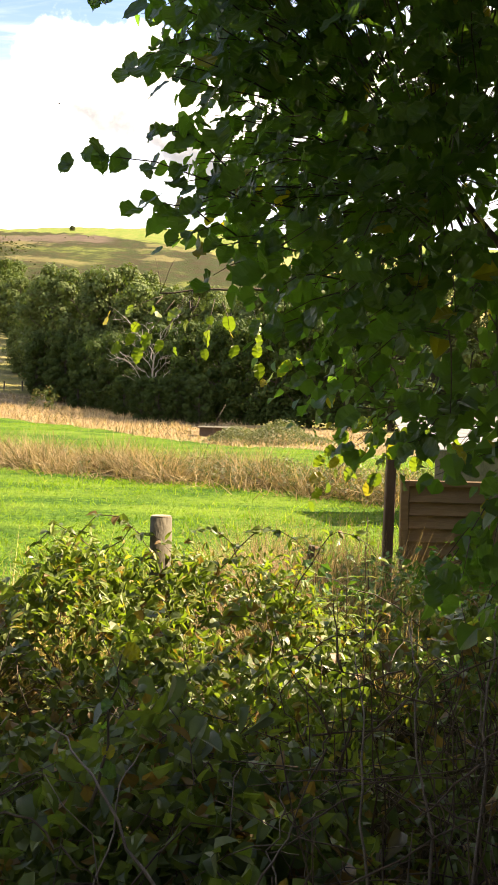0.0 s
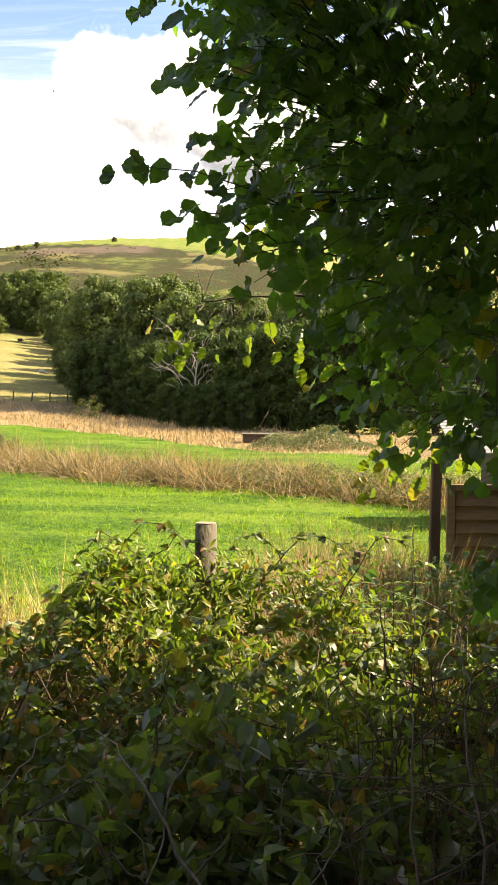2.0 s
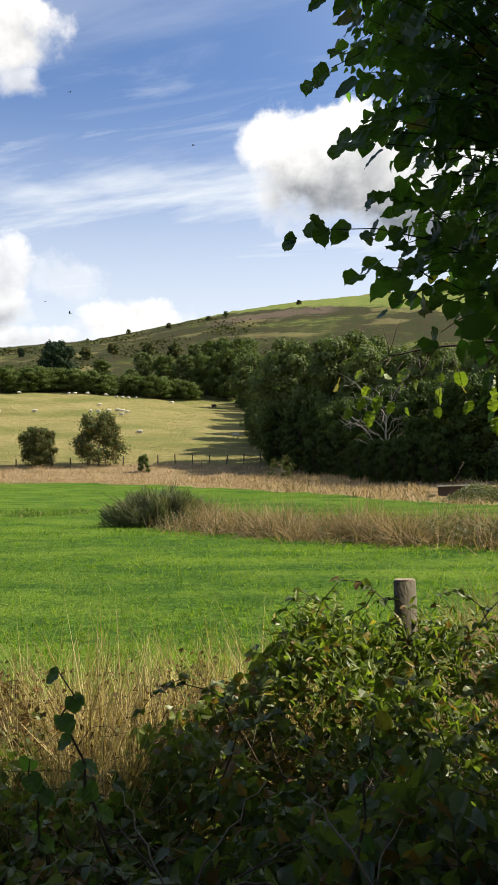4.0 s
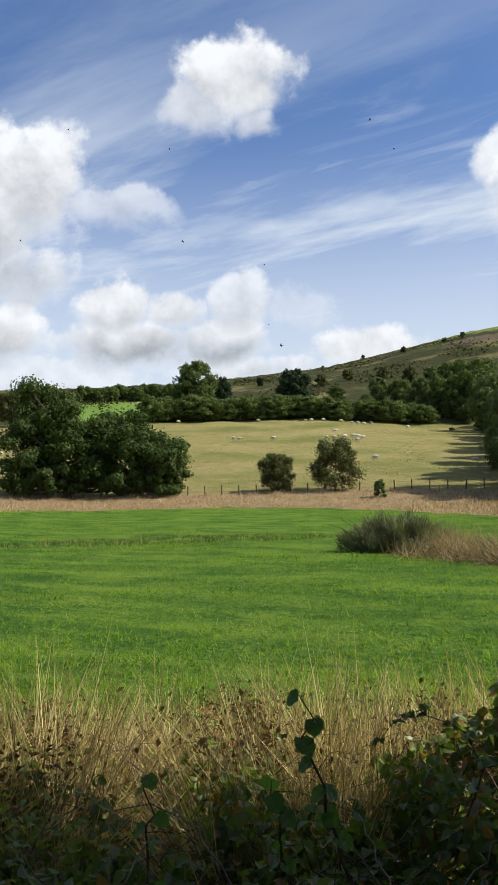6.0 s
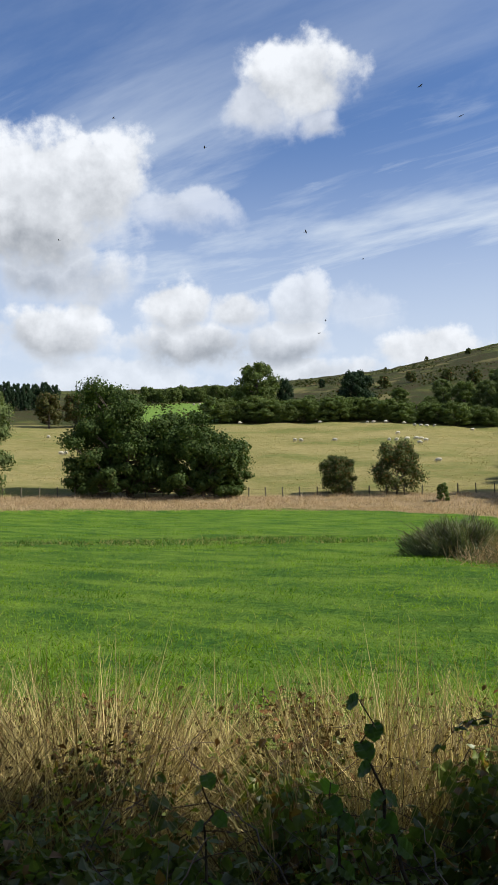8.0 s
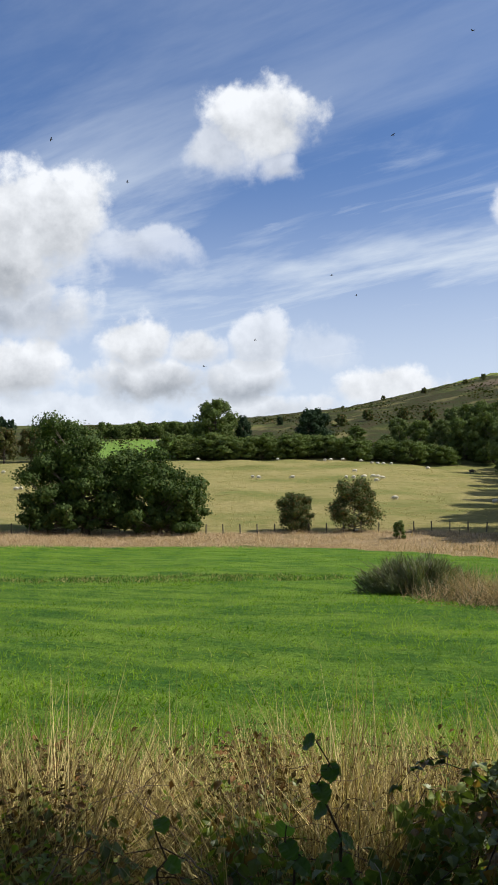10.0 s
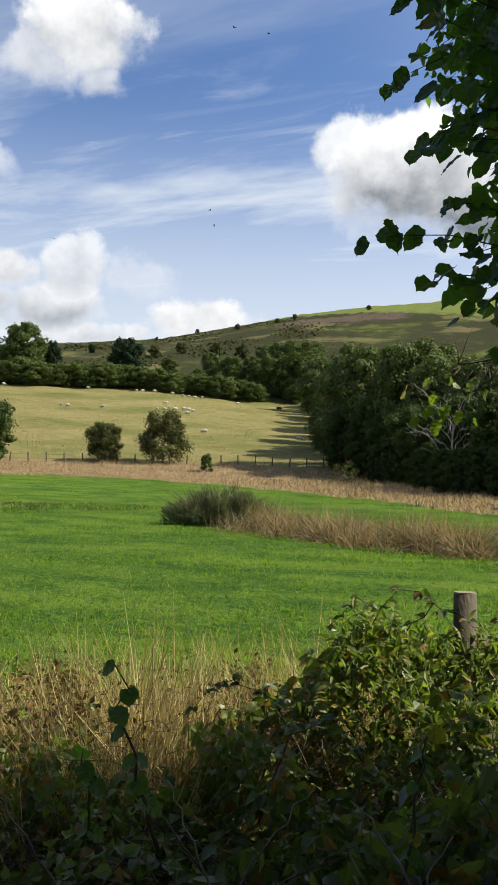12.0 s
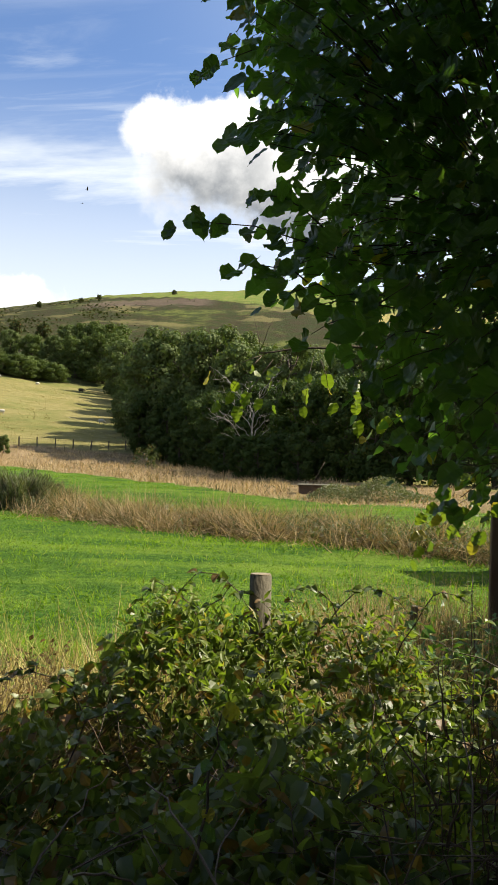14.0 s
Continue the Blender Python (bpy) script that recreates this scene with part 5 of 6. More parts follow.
def build_margin():
    """Dry grass and nettles along the near fence line."""
    n = 150000
    x, y = polar_points(n, -62, -6, 2.75, 5.9, 0.9)
    keep = (RNG.uniform(0, 1, n) < np.clip((-np.degrees(np.arctan2(x, y)) - 7) / 9, 0.25, 1)) & (np.hypot(x, y) > bramble_edge(x, y) - 0.25 + RNG.normal(0, 0.12, n))
    x, y = x[keep], y[keep]
    az = np.degrees(np.arctan2(x, y))
    tuft = np.sin(x * 3.9 + 1.4 * np.sin(y * 2.7)) * np.sin(y * 3.3 + 0.8 * x)
    thin = RNG.uniform(0, 1, len(x)) < np.clip(0.60 + 0.65 * tuft, 0.04, 1)
    x, y, az, tuft = x[thin], y[thin], az[thin], tuft[thin]
    # taller stands, and a low gap that lets the meadow show
    stand = np.interp(az, [-62, -50, -47, -43, -41, -39, -36, -30, -27, -24, -14, -6], [1.0, 1.08, 1.12, 1.0, 0.72, 0.74, 0.98, 1.0, 1.06, 0.95, 0.92, 0.8])
    fade = np.clip((5.7 - np.hypot(x, y)) / 0.7, 0.3, 1) * np.clip((np.hypot(x, y) - 1.8) / 2.0, 0.5, 1)
    tall = (0.40 + 0.56 * RNG.beta(2.0, 2.0, len(x))) * (1 + 0.25 * tuft) * stand * fade
    tall = np.minimum(tall, RNG.uniform(0.72, 1.0, len(x)))
    low = RNG.uniform(0, 1, len(x)) < 0.72
    grass("margin_tangle", "bent and broken dry grass tangled along the field edge", x[low], y[low], tall[low] * 1.15, STRAW, 0.0085, 0.7, 1.25)
    grass("margin_grass", "tall dry straw-coloured grass along the field edge", x[~low], y[~low], tall[~low] * 0.9, STRAW, 0.0065, 0.45, 0.55)
    x, y = polar_points(9000, -62, 4, 4.4, 7.2, 1.0)
    grass("margin_green_grass", "green grass mixed into the dry field edge", x, y, RNG.uniform(0.14, 0.40, len(x)) * np.clip((7.4 - np.hypot(x, y)) / 2, 0.5, 1.2), BLADE, 0.008, 0.8, 0.6)
    x, y = polar_points(150, -60, -12, 4.6, 5.6, 1.0)
    grass("margin_seed_grass", "tall pale seeding grass stems", x, y, RNG.uniform(0.5, 0.8, len(x)) * np.where(np.degrees(np.arctan2(x, y)) < -44, 1.2, 1.0), STRAW, 0.0055, 0.35, 0.3)
    # brown dock and knapweed heads standing in the grass
    x, y = polar_points(17000, -56, -14, 3.7, 5.0, 1.0)
    az = np.degrees(np.arctan2(x, y))
    clump = np.sin(x * 4.7 + 0.9) * np.sin(y * 4.1 + x)
    keep = RNG.uniform(0, 1, len(x)) < np.interp(az, [-56, -50, -46, -42, -40, -36, -32, -28, -20, -14], [0.3, 0.9, 0.9, 0.12, 0.1, 0.75, 0.8, 0.2, 0.6, 0.3]) * np.clip(0.45 + 0.8 * clump, 0.03, 1)
    x, y = x[keep], y[keep]
    leaf_mound("dock_heads", "brown dead dock and knapweed heads in the dry grass", "weeds", x, y, height(x, y) + 0.30 + 0.52 * RNG.beta(2.5, 1.6, len(x)), RNG.uniform(0.02, 0.05, len(x)), RUSSET)
    x, y = polar_points(7000, -1, 10, 4.7, 7.6, 1.0)
    grass("dead_grass", "dead brown grass in the shaded corner", x, y, RNG.uniform(0.5, 1.05, len(x)), DITCH_GRASS, 0.008, 0.5, 0.4)
    n = 20000
    x, y = polar_points(n, -62, -6, 2.7, 5.3, 0.9)
    keep = np.sin(x * 3.1 + 2) * np.sin(y * 2.9 + 1.2 * x) + RNG.normal(0, 0.4, n) > np.interp(np.hypot(x, y), [2.7, 3.5, 4.3, 5.3], [-0.9, -0.5, 0.30, 0.6])
    x, y = x[keep], y[keep]
    n = len(x)
    z = height(x, y) + RNG.uniform(0.03, 1.0, n) ** 0.7 * np.interp(np.hypot(x, y), [2.7, 3.6, 5.3], [0.64, 0.64, 0.62]) * (0.85 + 0.2 * np.sin(x * 5) * np.sin(y * 4))
    leaf_mound("margin_weeds", "low dark bramble and dock leaves under the dry grass", "weeds", x, y, z, RNG.uniform(0.035, 0.075, n), UNDER)
    n = 9000
    x, y = polar_points(n, -60, -15, 3.1, 4.5, 1.2)
    keep = np.sin(x * 3.7 + 0.4) * np.sin(y * 4.3 + 1.6 * x) + RNG.normal(0, 0.35, n) > np.interp(np.hypot(x, y), [3.1, 3.7, 4.5], [-0.1, 0.15, 0.6])
    x, y = x[keep], y[keep]
    n = len(x)
    z = height(x, y) + RNG.uniform(0.25, 0.74, n) * (0.9 + 0.15 * np.sin(x * 6) * np.sin(y * 5))
    leaf_mound("sunlit_weeds", "yellow-green weeds and bramble growing through the dry grass", "weeds", x, y, z, RNG.uniform(0.03, 0.058, n), WEED_MASS)
    n = 5200
    x, y = polar_points(n, 3, 26, 4.6, 7.2, 1.0)
    z = height(x, y) + RNG.uniform(0.1, 0.95, n) * (0.8 + 0.2 * np.sin(x * 4) * np.sin(y * 3))
    leaf_mound("nettle_bed", "green nettles and shrubs below the fence panel", "nettles", x, y, z, RNG.uniform(0.05, 0.1, n), NETTLE)


build_margin()


def willowherb(x, y, tall, count, lean):
    root = thing("willowherb", "tall yellow-green weed with paired narrow leaves", "plant", (x, y, 0), group="tall weeds")
    line = curve_between((0, 0, 0.05), (lean, 0.03, tall), 0, 0.008, 12)
    part("stem", tubes_mesh("stem", [(line, np.linspace(0.004, 0.0015, 12))], CANE, 5), root)
    blade = spread("leaf", leaf_shape(0.27, 4, 0.45, 0.2, 0.8), np.eye(4)[None], WEED)
    for k in range(count):
        t = 0.35 + 0.65 * k / count
        i = t * 11
        at = line[min(int(i), 10)] + (line[min(int(i) + 1, 11)] - line[min(int(i), 10)]) * (i - int(i))
        a = k * 1.9 + RNG.uniform(-0.3, 0.3)
        for turn in (0, math.pi):
            way = np.array([math.cos(a + turn), math.sin(a + turn), 0.35])
            leaf = part("leaf", blade, root)
            leaf.matrix_basis = Matrix(frames_from(at[None], way[None], np.array([[0, 0, 1.0]]), [RNG.uniform(0.06, 0.085) * (1.15 - 0.6 * (t - 0.35))])[0].tolist())


for place in ((0.38, 3.55, 1.12, 18, 0.05), (0.47, 3.75, 1.0, 16, -0.06), (0.30, 3.95, 1.05, 16, 0.03), (0.62, 4.6, 1.25, 18, 0.04), (0.75, 4.9, 1.2, 16, -0.05), (-1.35, 3.5, 0.95, 14, 0.05)):
    willowherb(*place)

def hazel_shape():
    """Broad round leaf with a short point, cupped along the midrib."""
    half = [0.0, 0.27, 0.40, 0.43, 0.49, 0.46, 0.47, 0.36, 0.27, 0.07, 0.0]
    run = [0.0, 0.0, 0.11, 0.24, 0.36, 0.48, 0.60, 0.73, 0.83, 0.92, 1.0]
    v, f = [], []
    for i, (h, t) in enumerate(zip(half, run)):
        z = -0.26 * t * t
        wave = 0.05 * math.sin(i * 2.1)
        v += [(-h * 0.96, t - 0.06 * h, z + 0.2 * h + wave), (0, t, z), (h, t - 0.05 * h, z + 0.16 * h - wave)]
    for i in range(len(half) - 1):
        a = 3 * i
        f += [(a, a + 1, a + 4, a + 3), (a + 1, a + 2, a + 5, a + 4)]
    return v, f


HAZEL_SHAPE = hazel_shape()
OUTLINE_EL = [-16, -8.6, -7.4, -5, -3.2, -1, 1.5, 3, 6, 9.7, 11, 13, 14.5, 17, 19, 21, 22.5, 24.6, 26, 30, 60]
OUTLINE_AZ = [13, 10.5, 17, 15.5, 9, 5.0, 1.0, 0.0, -1.2, -2.2, -3.8, -6.2, -6.8, -6.6, -5.4, -6.0, -8.0, -8.2, -9.4, -10.4, -11]


def build_hazel():
    """Hazel with several stems rising beside the hedge, its twigs reaching over the field."""
    rng = np.random.default_rng(17)
    root = thing("hazel_tree", "leafy hazel with dark green and a few yellow leaves", "tree")
    foot = np.array([1.75, 2.55, 0.0])
    stems, nodes = [], []
    for i in range(13):
        tip = bearing(rng.uniform(2, 48), rng.uniform(12, 52), rng.uniform(2.0, 3.8))
        line = curve_between(foot + rng.normal(0, 0.12, 3) * (1, 1, 0), tip, 0.12, 0.05, 10)
        stems.append((line, np.linspace(rng.uniform(0.016, 0.03), 0.005, 10)))
        nodes.append(line[3:])
    for s in stems:
        part("stem", tubes_mesh("stem", [s], STEM, 7), root)
    nodes = np.concatenate(nodes)
    twigs, fr = [], []

    def twig(base, tip, count, size=0.07, sag=0.02, facing=False):
        line = curve_between(base, tip, sag, 0.005, 8)
        twigs.append((line[::2], np.linspace(0.0022, 0.0009, 4)))
        way = (line[-1] - line[0]) / np.linalg.norm(line[-1] - line[0])
        for k in range(count):
            t = 0.25 + 0.75 * (k + 0.5) / count
            at = line[min(7, int(t * 7.99))] + rng.normal(0, 0.006, 3)
            side = np.cross(way, (0, 0, 1)) * (1 if k % 2 else -1)
            along = side * rng.uniform(0.2, 1.1) + way * rng.uniform(0.1, 0.8) + np.array([0, 0, -rng.uniform(-0.15, 0.9)])
            normal = np.array([rng.normal(0, 0.6), -0.6 + rng.normal(0, 0.6), 0.6 + rng.normal(0, 0.35)])
            if facing:
                normal = np.array([rng.normal(0, 0.3), -1.0, 0.3 + rng.normal(0, 0.3)])
            k_size = size * rng.uniform(0.65, 1.25)
            fr.append(frames_from(at[None], along[None], normal[None], np.array([[k_size * rng.uniform(0.72, 1.0), k_size, k_size * rng.uniform(0.4, 1.6)]]))[0])

    made = 0
    while made < 3300:
        az, el, r = (rng.uniform(-9, 21) if made % 5 else rng.uniform(20, 60)), rng.uniform(-13, 62), rng.uniform(1.5, 4.8)
        edge = np.interp(el, OUTLINE_EL, OUTLINE_AZ)
        if az < edge + rng.exponential(0.45) or (el < 9 and rng.uniform() < 0.4):
            continue
        tip = bearing(az, el, r)
        if tip[2] < 1.0 or tip[1] > 3.75 or tip[2] > 5.4 or (tip[0] > 0.4 and 0.94 * tip[1] - 0.342 * tip[0] > 2.65):
            continue
        k = np.argmin(np.linalg.norm(nodes - tip, axis=1) + rng.uniform(0, 0.25, len(nodes)))
        d = nodes[k] - tip
        reach = min(np.linalg.norm(d), rng.uniform(0.22, 0.45))
        twig(tip + d / max(np.linalg.norm(d), 1e-6) * reach + (0, 0, 0.03), tip, rng.integers(4, 8), 0.050)
        made += 1
    # the twigs that stand out against sky and wood
    for a, b, count, size in (
        ((0, 14.6, 1.75), (-12.4, 17.0, 1.62), 15, 0.048), ((-2, 17.0, 1.8), (-7.4, 18.8, 1.7), 7, 0.043), ((-3, 13.5, 1.8), (-7.6, 14.4, 1.75), 7, 0.043),
        ((-2, 24.0, 1.8), (-8.6, 22.4, 1.75), 7, 0.044), ((-3, 27.5, 1.9), (-10.3, 26.2, 1.8), 7, 0.044), ((-4, 30, 1.9), (-9.0, 30.5, 1.8), 6, 0.048),
        ((-1, 12.6, 1.9), (-6.3, 11.7, 1.85), 6, 0.044), ((1, 10.8, 2.0), (-3.4, 9.6, 1.95), 5, 0.044),
    ):
        twig(bearing(*a), bearing(*b), count, size, 0.03, True)
    green = len(fr)
    # sunlit ends beyond the shade; their paler leaf colour imitates more sun
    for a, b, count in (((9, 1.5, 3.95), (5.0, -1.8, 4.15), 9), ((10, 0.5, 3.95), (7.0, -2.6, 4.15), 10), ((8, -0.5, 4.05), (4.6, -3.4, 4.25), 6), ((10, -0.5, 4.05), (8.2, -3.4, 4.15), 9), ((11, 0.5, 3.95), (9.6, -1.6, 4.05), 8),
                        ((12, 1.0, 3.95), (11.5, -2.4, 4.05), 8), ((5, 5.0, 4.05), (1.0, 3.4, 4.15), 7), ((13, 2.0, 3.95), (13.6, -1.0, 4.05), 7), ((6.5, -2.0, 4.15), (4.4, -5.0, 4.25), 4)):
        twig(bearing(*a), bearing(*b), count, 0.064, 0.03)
    # bare drooping branch with a few leaves, coloured paler to look backlit
    main = curve_between(bearing(2.0, 9.2, 3.85), bearing(-6.2, 8.8, 3.9), 0.01, 0.004, 9)
    twigs.append((main, np.linspace(0.009, 0.0044, 9)))
    for a, b, count in (((-6.1, 8.8, 3.9), (-6.6, 11.4, 3.9), 0), ((-6.2, 8.8, 3.9), (-5.0, 11.6, 3.9), 0), ((-5.6, 8.8, 3.9), (-10.0, 7.0, 3.8), 3), ((-6, 8.6, 3.9), (-8.8, 5.4, 3.8), 4),
                        ((-5.2, 8.4, 3.9), (-7.8, 4.6, 3.9), 3), ((-4.5, 8.7, 3.9), (-6.2, 5.2, 4.0), 3), ((-3.5, 8.6, 3.9), (-5.2, 4.8, 3.9), 2), ((-2.5, 8.6, 3.9), (-3.2, 4.7, 3.8), 3),
                        ((-2.0, 8.4, 3.9), (-1.0, 5.0, 3.9), 3), ((0, 8.6, 3.85), (0.6, 4.4, 3.85), 4), ((-1.6, 1.6, 3.85), (-3.4, -2.8, 3.85), 0)):
        twig(bearing(*a), bearing(*b), count, 0.066, 0.0)
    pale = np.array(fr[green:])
    part("hanging_foliage", spread("hanging_foliage", HAZEL_SHAPE, pale, HAZEL_PALE), root, "hazel leaves coloured as if backlit, at sunlit twig ends and a bare branch", kind="stuff")
    fr = np.array(fr[:green])
    order = np.argsort(np.hypot(fr[:, 0, 3], fr[:, 1, 3]) + np.abs(np.degrees(np.arctan2(fr[:, 0, 3], fr[:, 1, 3])) - 2) * 0.05)
    single, rest = order[:300], order[300:]
    part("foliage", spread("foliage", HAZEL_SHAPE, fr[rest[:5200]], HAZEL), root, kind="stuff")
    part("inner_foliage", spread("inner_foliage", leaf_shape(0.95, 4, 0.25, 0.18, 0.62), fr[rest[5200:]], HAZEL), root, kind="stuff")
    one = spread("leaf", HAZEL_SHAPE, np.eye(4)[None], HAZEL_ONE)
    for i in single:
        ob = part("leaf", one, root)
        ob.matrix_basis = Matrix(fr[i].tolist())
    part("twig_tangle", tubes_mesh("twig_tangle", twigs, STEM, 3), root, kind="stuff")
    # hazel suckers in the hedge
    for az0, el0, az1, el1, r, count in ((-25.5, -22, -28.6, -11.0, 2.0, 12), (-29.5, -22, -30.5, -16.0, 2.1, 9), (-38, -24, -38.6, -15.5, 2.2, 8),
                                         (-10.0, -24, -8.0, -14.5, 2.2, 8)):
        shoot = thing("hazel_shoot", "young hazel shoot with broad leaves among brambles", "plant")
        line = curve_between(bearing(az0, el0, r), bearing(az1, el1, r), 0.0, 0.012, 9)
        part("stem", tubes_mesh("stem", [(line, np.linspace(0.005, 0.0015, 9))], STEM, 5), shoot)
        for k in range(count):
            at = line[min(8, 2 + int(k * 6.9 / count))]
            a = k * 2.6 + rng.uniform(-0.5, 0.5)
            along = np.array([math.cos(a), 0.6 * math.sin(a), -0.5])
            normal = np.array([rng.normal(0, 0.4), -0.4, 0.8])
            leaf = part("leaf", one, shoot)
            leaf.matrix_basis = Matrix(frames_from(at[None], along[None], normal[None], [rng.uniform(0.032, 0.05)])[0].tolist())


build_hazel()


def build_shade_trees():
    """Unseen trees added beside, behind and over the path to shade the hedge."""
    t = tree("lane_side_tree", "unseen leafy tree added beside the path to shade the hedge", "tree", 9.5, 6.6, OAK, 71, 44, 250, 0.32, 0.3, 0, None, 0.022)
    t.matrix_basis = Matrix.Translation((6.2, 1.5, 0))
    near = tree("hedge_hazel", "unseen dense hazel added beside the path to shade the hedge", "bush", 3.9, 4.0, HEDGE, 72, 40, 460, 0.14, 0.10, 0, STEM, 0.012)
    near.matrix_basis = Matrix.Translation((3.9, 1.95, 0))
    low = tree("hedge_thorn", "unseen low thorn bush added to shade the hedge", "bush", 2.6, 1.9, HEDGE, 73, 26, 260, 0.1, 0.06, 0, STEM, 0.012)
    low.matrix_basis = Matrix.Translation((2.75, 4.0, 0))
    tall = tree("hedge_thorn", "unseen tall thorn bush added to shade the nettles and panel", "bush", 4.2, 3.0, HEDGE, 74, 30, 300, 0.14, 0.05, 0, STEM, 0.012)
    tall.matrix_basis = Matrix.Translation((4.1, 6.5, 0))
    # added behind the eye, out of view, to block light from the sky
    back = tree("lane_side_tree", "unseen dense leafy tree added behind the path to block sky light", "tree", 9.5, 7.0, OAK, 75, 44, 560, 0.32, 0.14, 0, None, 0.022)
    back.matrix_basis = Matrix.Translation((7.5, -3.4, 0))
    # two out-of-view crowns, placed to shape where sun falls on the brambles
    slim = tree("hedge_rowan", "unseen slim young tree added to shade the near hedge", "tree", 8.2, 1.8, HEDGE, 76, 50, 210, 0.14, 0.2, 0, STEM, 0.008)
    slim.matrix_basis = Matrix.Translation((2.9, 3.17, 0))
    high = tree("hedge_rowan", "unseen young tree with a high crown, added to shade the hedge", "tree", 8.6, 1.9, HEDGE, 78, 42, 220, 0.15, 0.50, 0, STEM, 0.008)
    high.matrix_basis = Matrix.Translation((3.1, 3.92, 0))
    copy_thing(slim, Matrix.Translation((1.95, 4.35, 0)) @ Matrix.Diagonal((0.5, 0.5, 0.27, 1)))
    for x, y in ((2.35, 2.95), (2.0, 1.75), (1.75, 0.75)):
        copy_thing(low, Matrix.Translation((x, y, 0)) @ Matrix.Rotation(x * 2, 4, "Z"))
    # added overhead, out of view, to keep sky light off the near leaves
    roof = tree("lane_side_tree", "unseen spreading tree added over the path to darken the near hedge", "tree", 7.6, 6.4, OAK, 77, 40, 330, 0.3, 0.55, 0, None, 0.018)
    roof.matrix_basis = Matrix.Translation((1.6, -0.8, 0))
    for x, y, turn in ((3.3, -0.9, 1.1), (-3.6, -0.9, 2.9)):
        copy_thing(near, Matrix.Translation((x, y, 0)) @ Matrix.Rotation(turn, 4, "Z"))
    for x, y, turn in ((-3.4, -3.2, 2.3), (4.6, -3.0, 1.0), (-6.2, -1.6, 3.0)):
        copy_thing(back, Matrix.Translation((x, y, 0)) @ Matrix.Rotation(turn, 4, "Z"))


build_shade_trees()


# ---- soaring birds ----
def slab(bm_name, outline, thick, mat):
    """A thin tapered plate from an outline of (x, y, z)."""
    bm = bmesh.new()
    f = bm.faces.new([bm.verts.new(c) for c in outline])
    g = bmesh.ops.extrude_face_region(bm, geom=[f])
    bmesh.ops.translate(bm, vec=(0, 0, -thick), verts=[e for e in g["geom"] if isinstance(e, bmesh.types.BMVert)])
    bmesh.ops.recalc_face_normals(bm, faces=bm.faces)
    return bm_mesh(bm_name, bm, mat)


def bird():
    root = thing("soaring_bird", "dark long-winged bird of prey soaring over the valley", "bird", group="soaring birds")
    bm = bmesh.new()
    bmesh.ops.create_icosphere(bm, subdivisions=2, radius=1.0)
    for v in bm.verts:
        taper = 1 - 0.5 * max(0, -v.co.x)
        v.co = Vector((v.co.x * 0.27, v.co.y * 0.075 * taper, v.co.z * 0.07 * taper))
    part("body", bm_mesh("body", bm, FEATHER, True), root)
    for s in (-1, 1):
        wing = [(0.13, s * 0.04, 0.02), (0.17, s * 0.30, 0.07), (0.10, s * 0.55, 0.10), (-0.05, s * 0.80, 0.12), (-0.10, s * 0.72, 0.11), (-0.08, s * 0.50, 0.09), (-0.10, s * 0.25, 0.06), (-0.12, s * 0.04, 0.02)]
        part("wing", slab("wing", wing, 0.02, FEATHER), root)
    tail = [(-0.22, 0.03, 0), (-0.22, -0.03, 0), (-0.50, -0.13, 0), (-0.44, 0.0, 0), (-0.50, 0.13, 0)]
    part("tail", slab("tail", tail, 0.012, FEATHER), root)
    return root


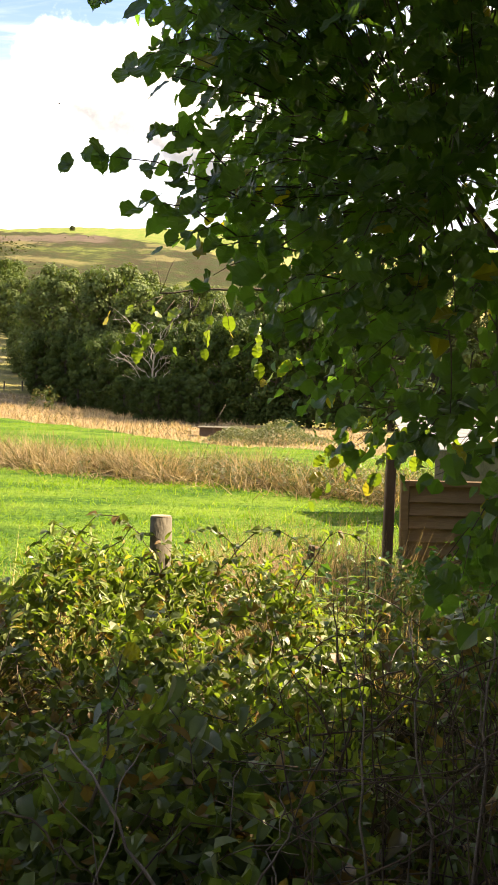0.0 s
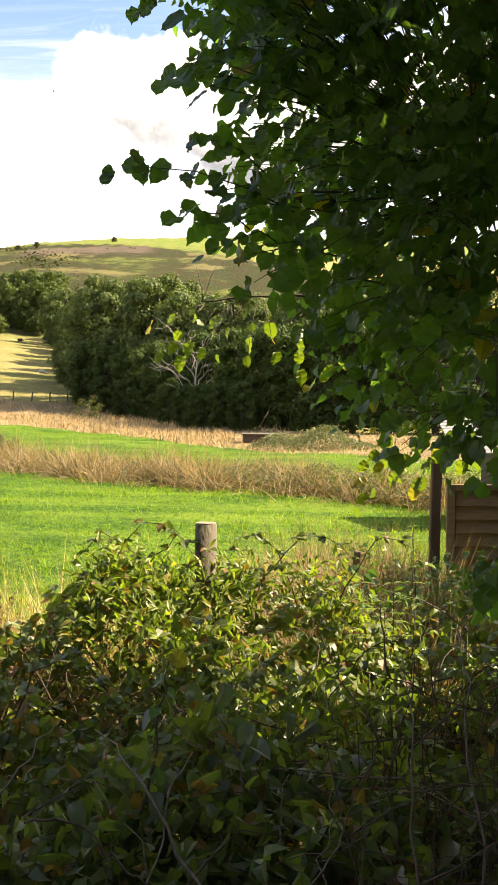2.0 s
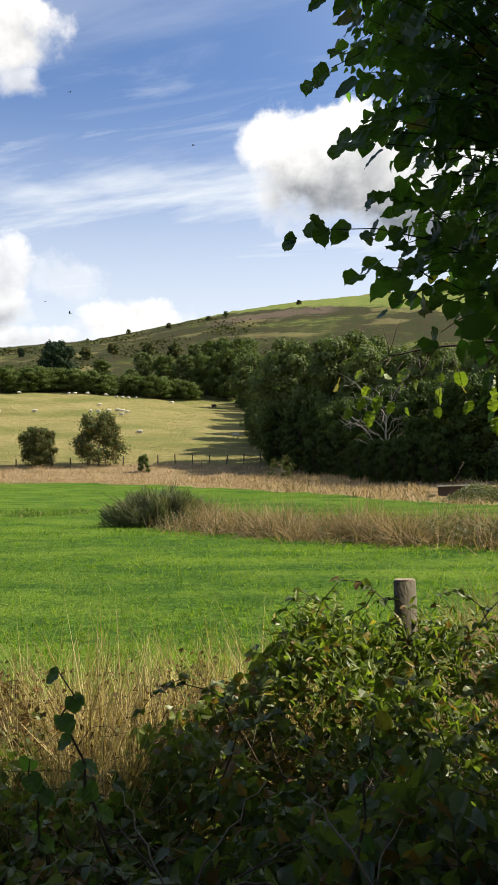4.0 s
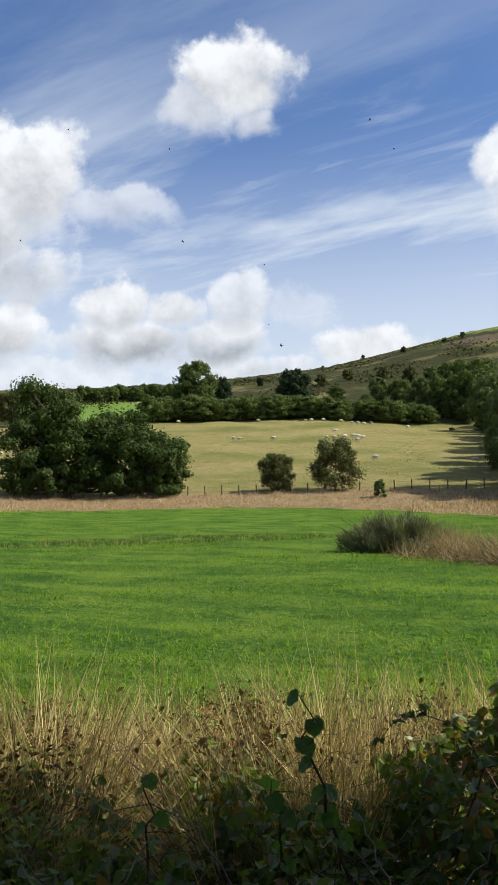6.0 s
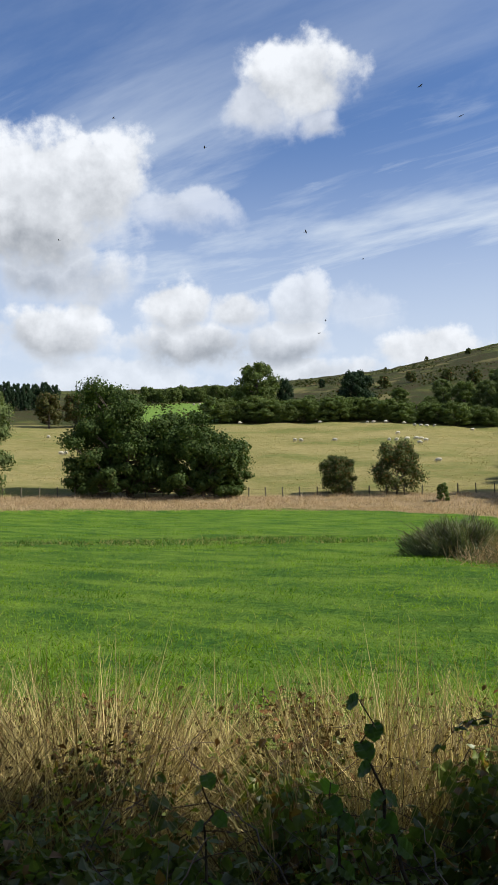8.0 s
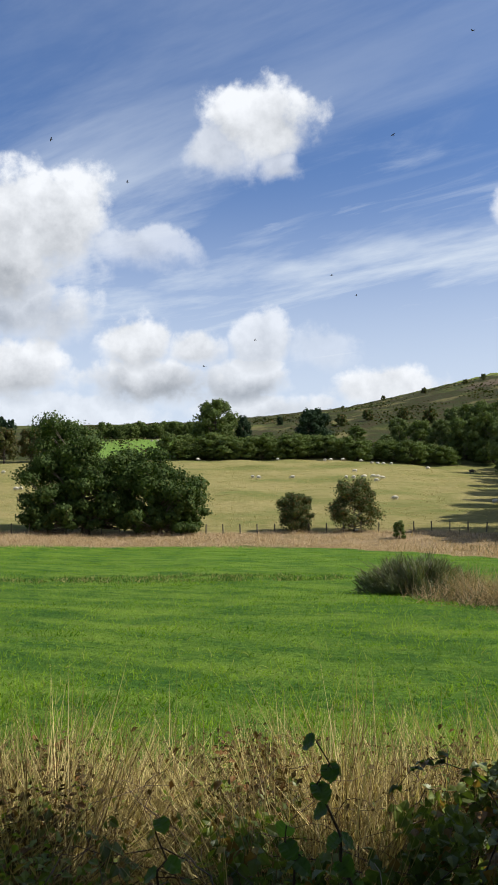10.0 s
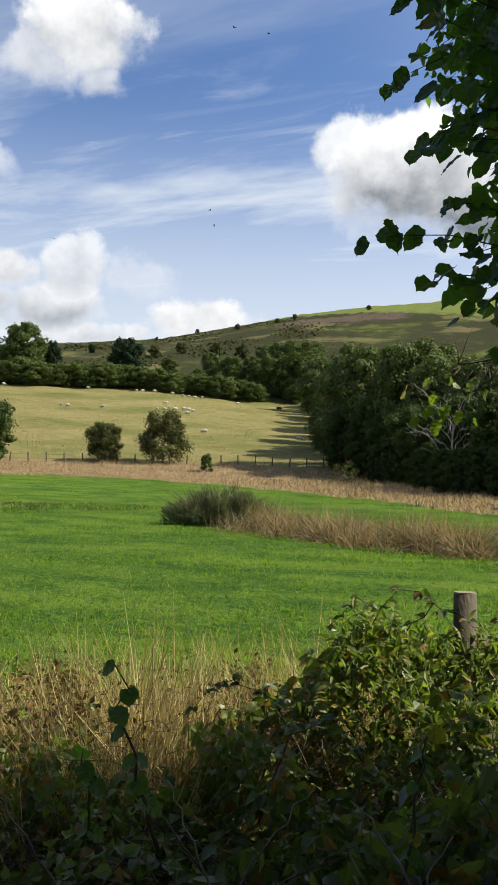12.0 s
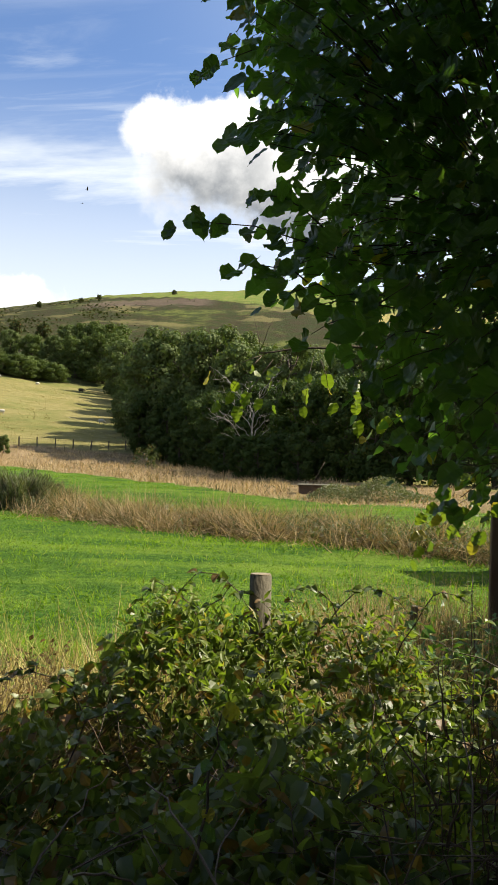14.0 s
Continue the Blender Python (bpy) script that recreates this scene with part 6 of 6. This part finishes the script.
# seconds, bearing, elevation, distance
FLIGHTS = [
    [(0, -46, 14, 190), (2.5, -41.5, 16.5, 190), (4.8, -36.9, 18.3, 190), (6, -35.7, 18.9, 190), (7.2, -33.5, 19.5, 188), (9.3, -28.3, 19.3, 185), (11, -25, 19, 185), (12.5, -21.7, 18.8, 185), (14, -18, 18.8, 185)],
    [(0, -34, 25, 200), (4.3, -26.5, 25.7, 200), (5.5, -23.8, 25.8, 200), (7.2, -20.4, 25.8, 200), (8.3, -21.2, 26.0, 205), (9.4, -22.4, 26.9, 205), (10.5, -21.8, 28.1, 200), (12, -19, 29.3, 200), (13.5, -14.9, 30.2, 200), (14, -13.6, 30.5, 200)],
    [(0, -13, 20, 210), (4.3, -19.3, 23, 210), (5.5, -20.7, 23.9, 210), (7.2, -21.8, 24.8, 210), (8.4, -24.5, 30, 210), (9.5, -27, 35.2, 210), (11, -30, 38, 210), (14, -38, 42, 215)],
    [(0, -24, 27, 180), (4.4, -20.9, 31.8, 180), (5, -20.5, 32.8, 180), (7.2, -16, 34.5, 180), (8.6, -14.5, 34.6, 180), (9.7, -16, 33.4, 180), (11, -18.8, 31.1, 180), (12, -21.4, 29.6, 180), (13, -24.3, 28.2, 180), (14, -27, 27, 180)],
    [(0, -39, 23, 220), (5.5, -43, 25.3, 220), (6.5, -43.8, 25.7, 220), (7.2, -44.3, 26, 220), (9.5, -46, 27, 220), (14, -52, 28, 220)],
    [(0, -31, 24, 230), (6, -36.5, 24.6, 230), (7, -37.4, 24.7, 230), (9.5, -40.5, 25, 230), (14, -47, 25, 230)],
    [(0, -38, 22, 200), (6.5, -50.5, 24.3, 200), (7, -51.5, 24.6, 200), (10, -57, 26, 200), (14, -64, 28, 200)],
    [(0, -25, 11.5, 240), (6, -29.9, 13.4, 240), (7.2, -30, 13.6, 240), (9.4, -31.5, 14.5, 240), (10.5, -32.8, 15.5, 240), (12, -33.3, 16.5, 240), (14, -33, 18, 240)],
    [(0, -22, 13, 170), (6, -29.1, 12, 170), (7.2, -29.8, 12.3, 170), (9.3, -33.7, 13.8, 165), (10, -35.8, 13.3, 165), (11.5, -38.7, 12, 165), (14, -43, 10.5, 165)],
    [(0, -37, 16.5, 230), (6.5, -29.5, 17.4, 230), (9.5, -25.8, 17.8, 230), (11, -24, 17.8, 230), (12.5, -21.7, 17.9, 230), (14, -18.3, 17.9, 230)],
    [(0, -41, 18, 260), (7, -47.5, 18.7, 260), (14, -54, 19, 260)],
]


def motions():
    first = bird()
    birds = [first] + [copy_thing(first, Matrix.Identity(4)) for _ in FLIGHTS[1:]]
    for b, flight in zip(birds, FLIGHTS):
        pts = [Vector(bearing(az, el, r)) for _, az, el, r in flight]
        rows = []
        for i, (t, *_rest) in enumerate(flight):
            way = pts[min(i + 1, len(pts) - 1)] - pts[max(i - 1, 0)]
            way.z *= 0.35
            yaw = math.atan2(way.y, way.x)
            if rows and abs((yaw - last + math.pi) % (2 * math.pi) - math.pi) > 1.4:
                yaw = last + 1.35 * (1 if (yaw - last + math.pi) % (2 * math.pi) > math.pi else -1)
            last = yaw
            bank = 18 * math.sin(t * 0.9 + flight[0][1])
            rows.append((t, Matrix.Translation(pts[i]) @ Matrix.Rotation(yaw, 4, "Z") @ pose(0, 0, 0, bank, -4, 0)))
        walk(b, rows)


motions()
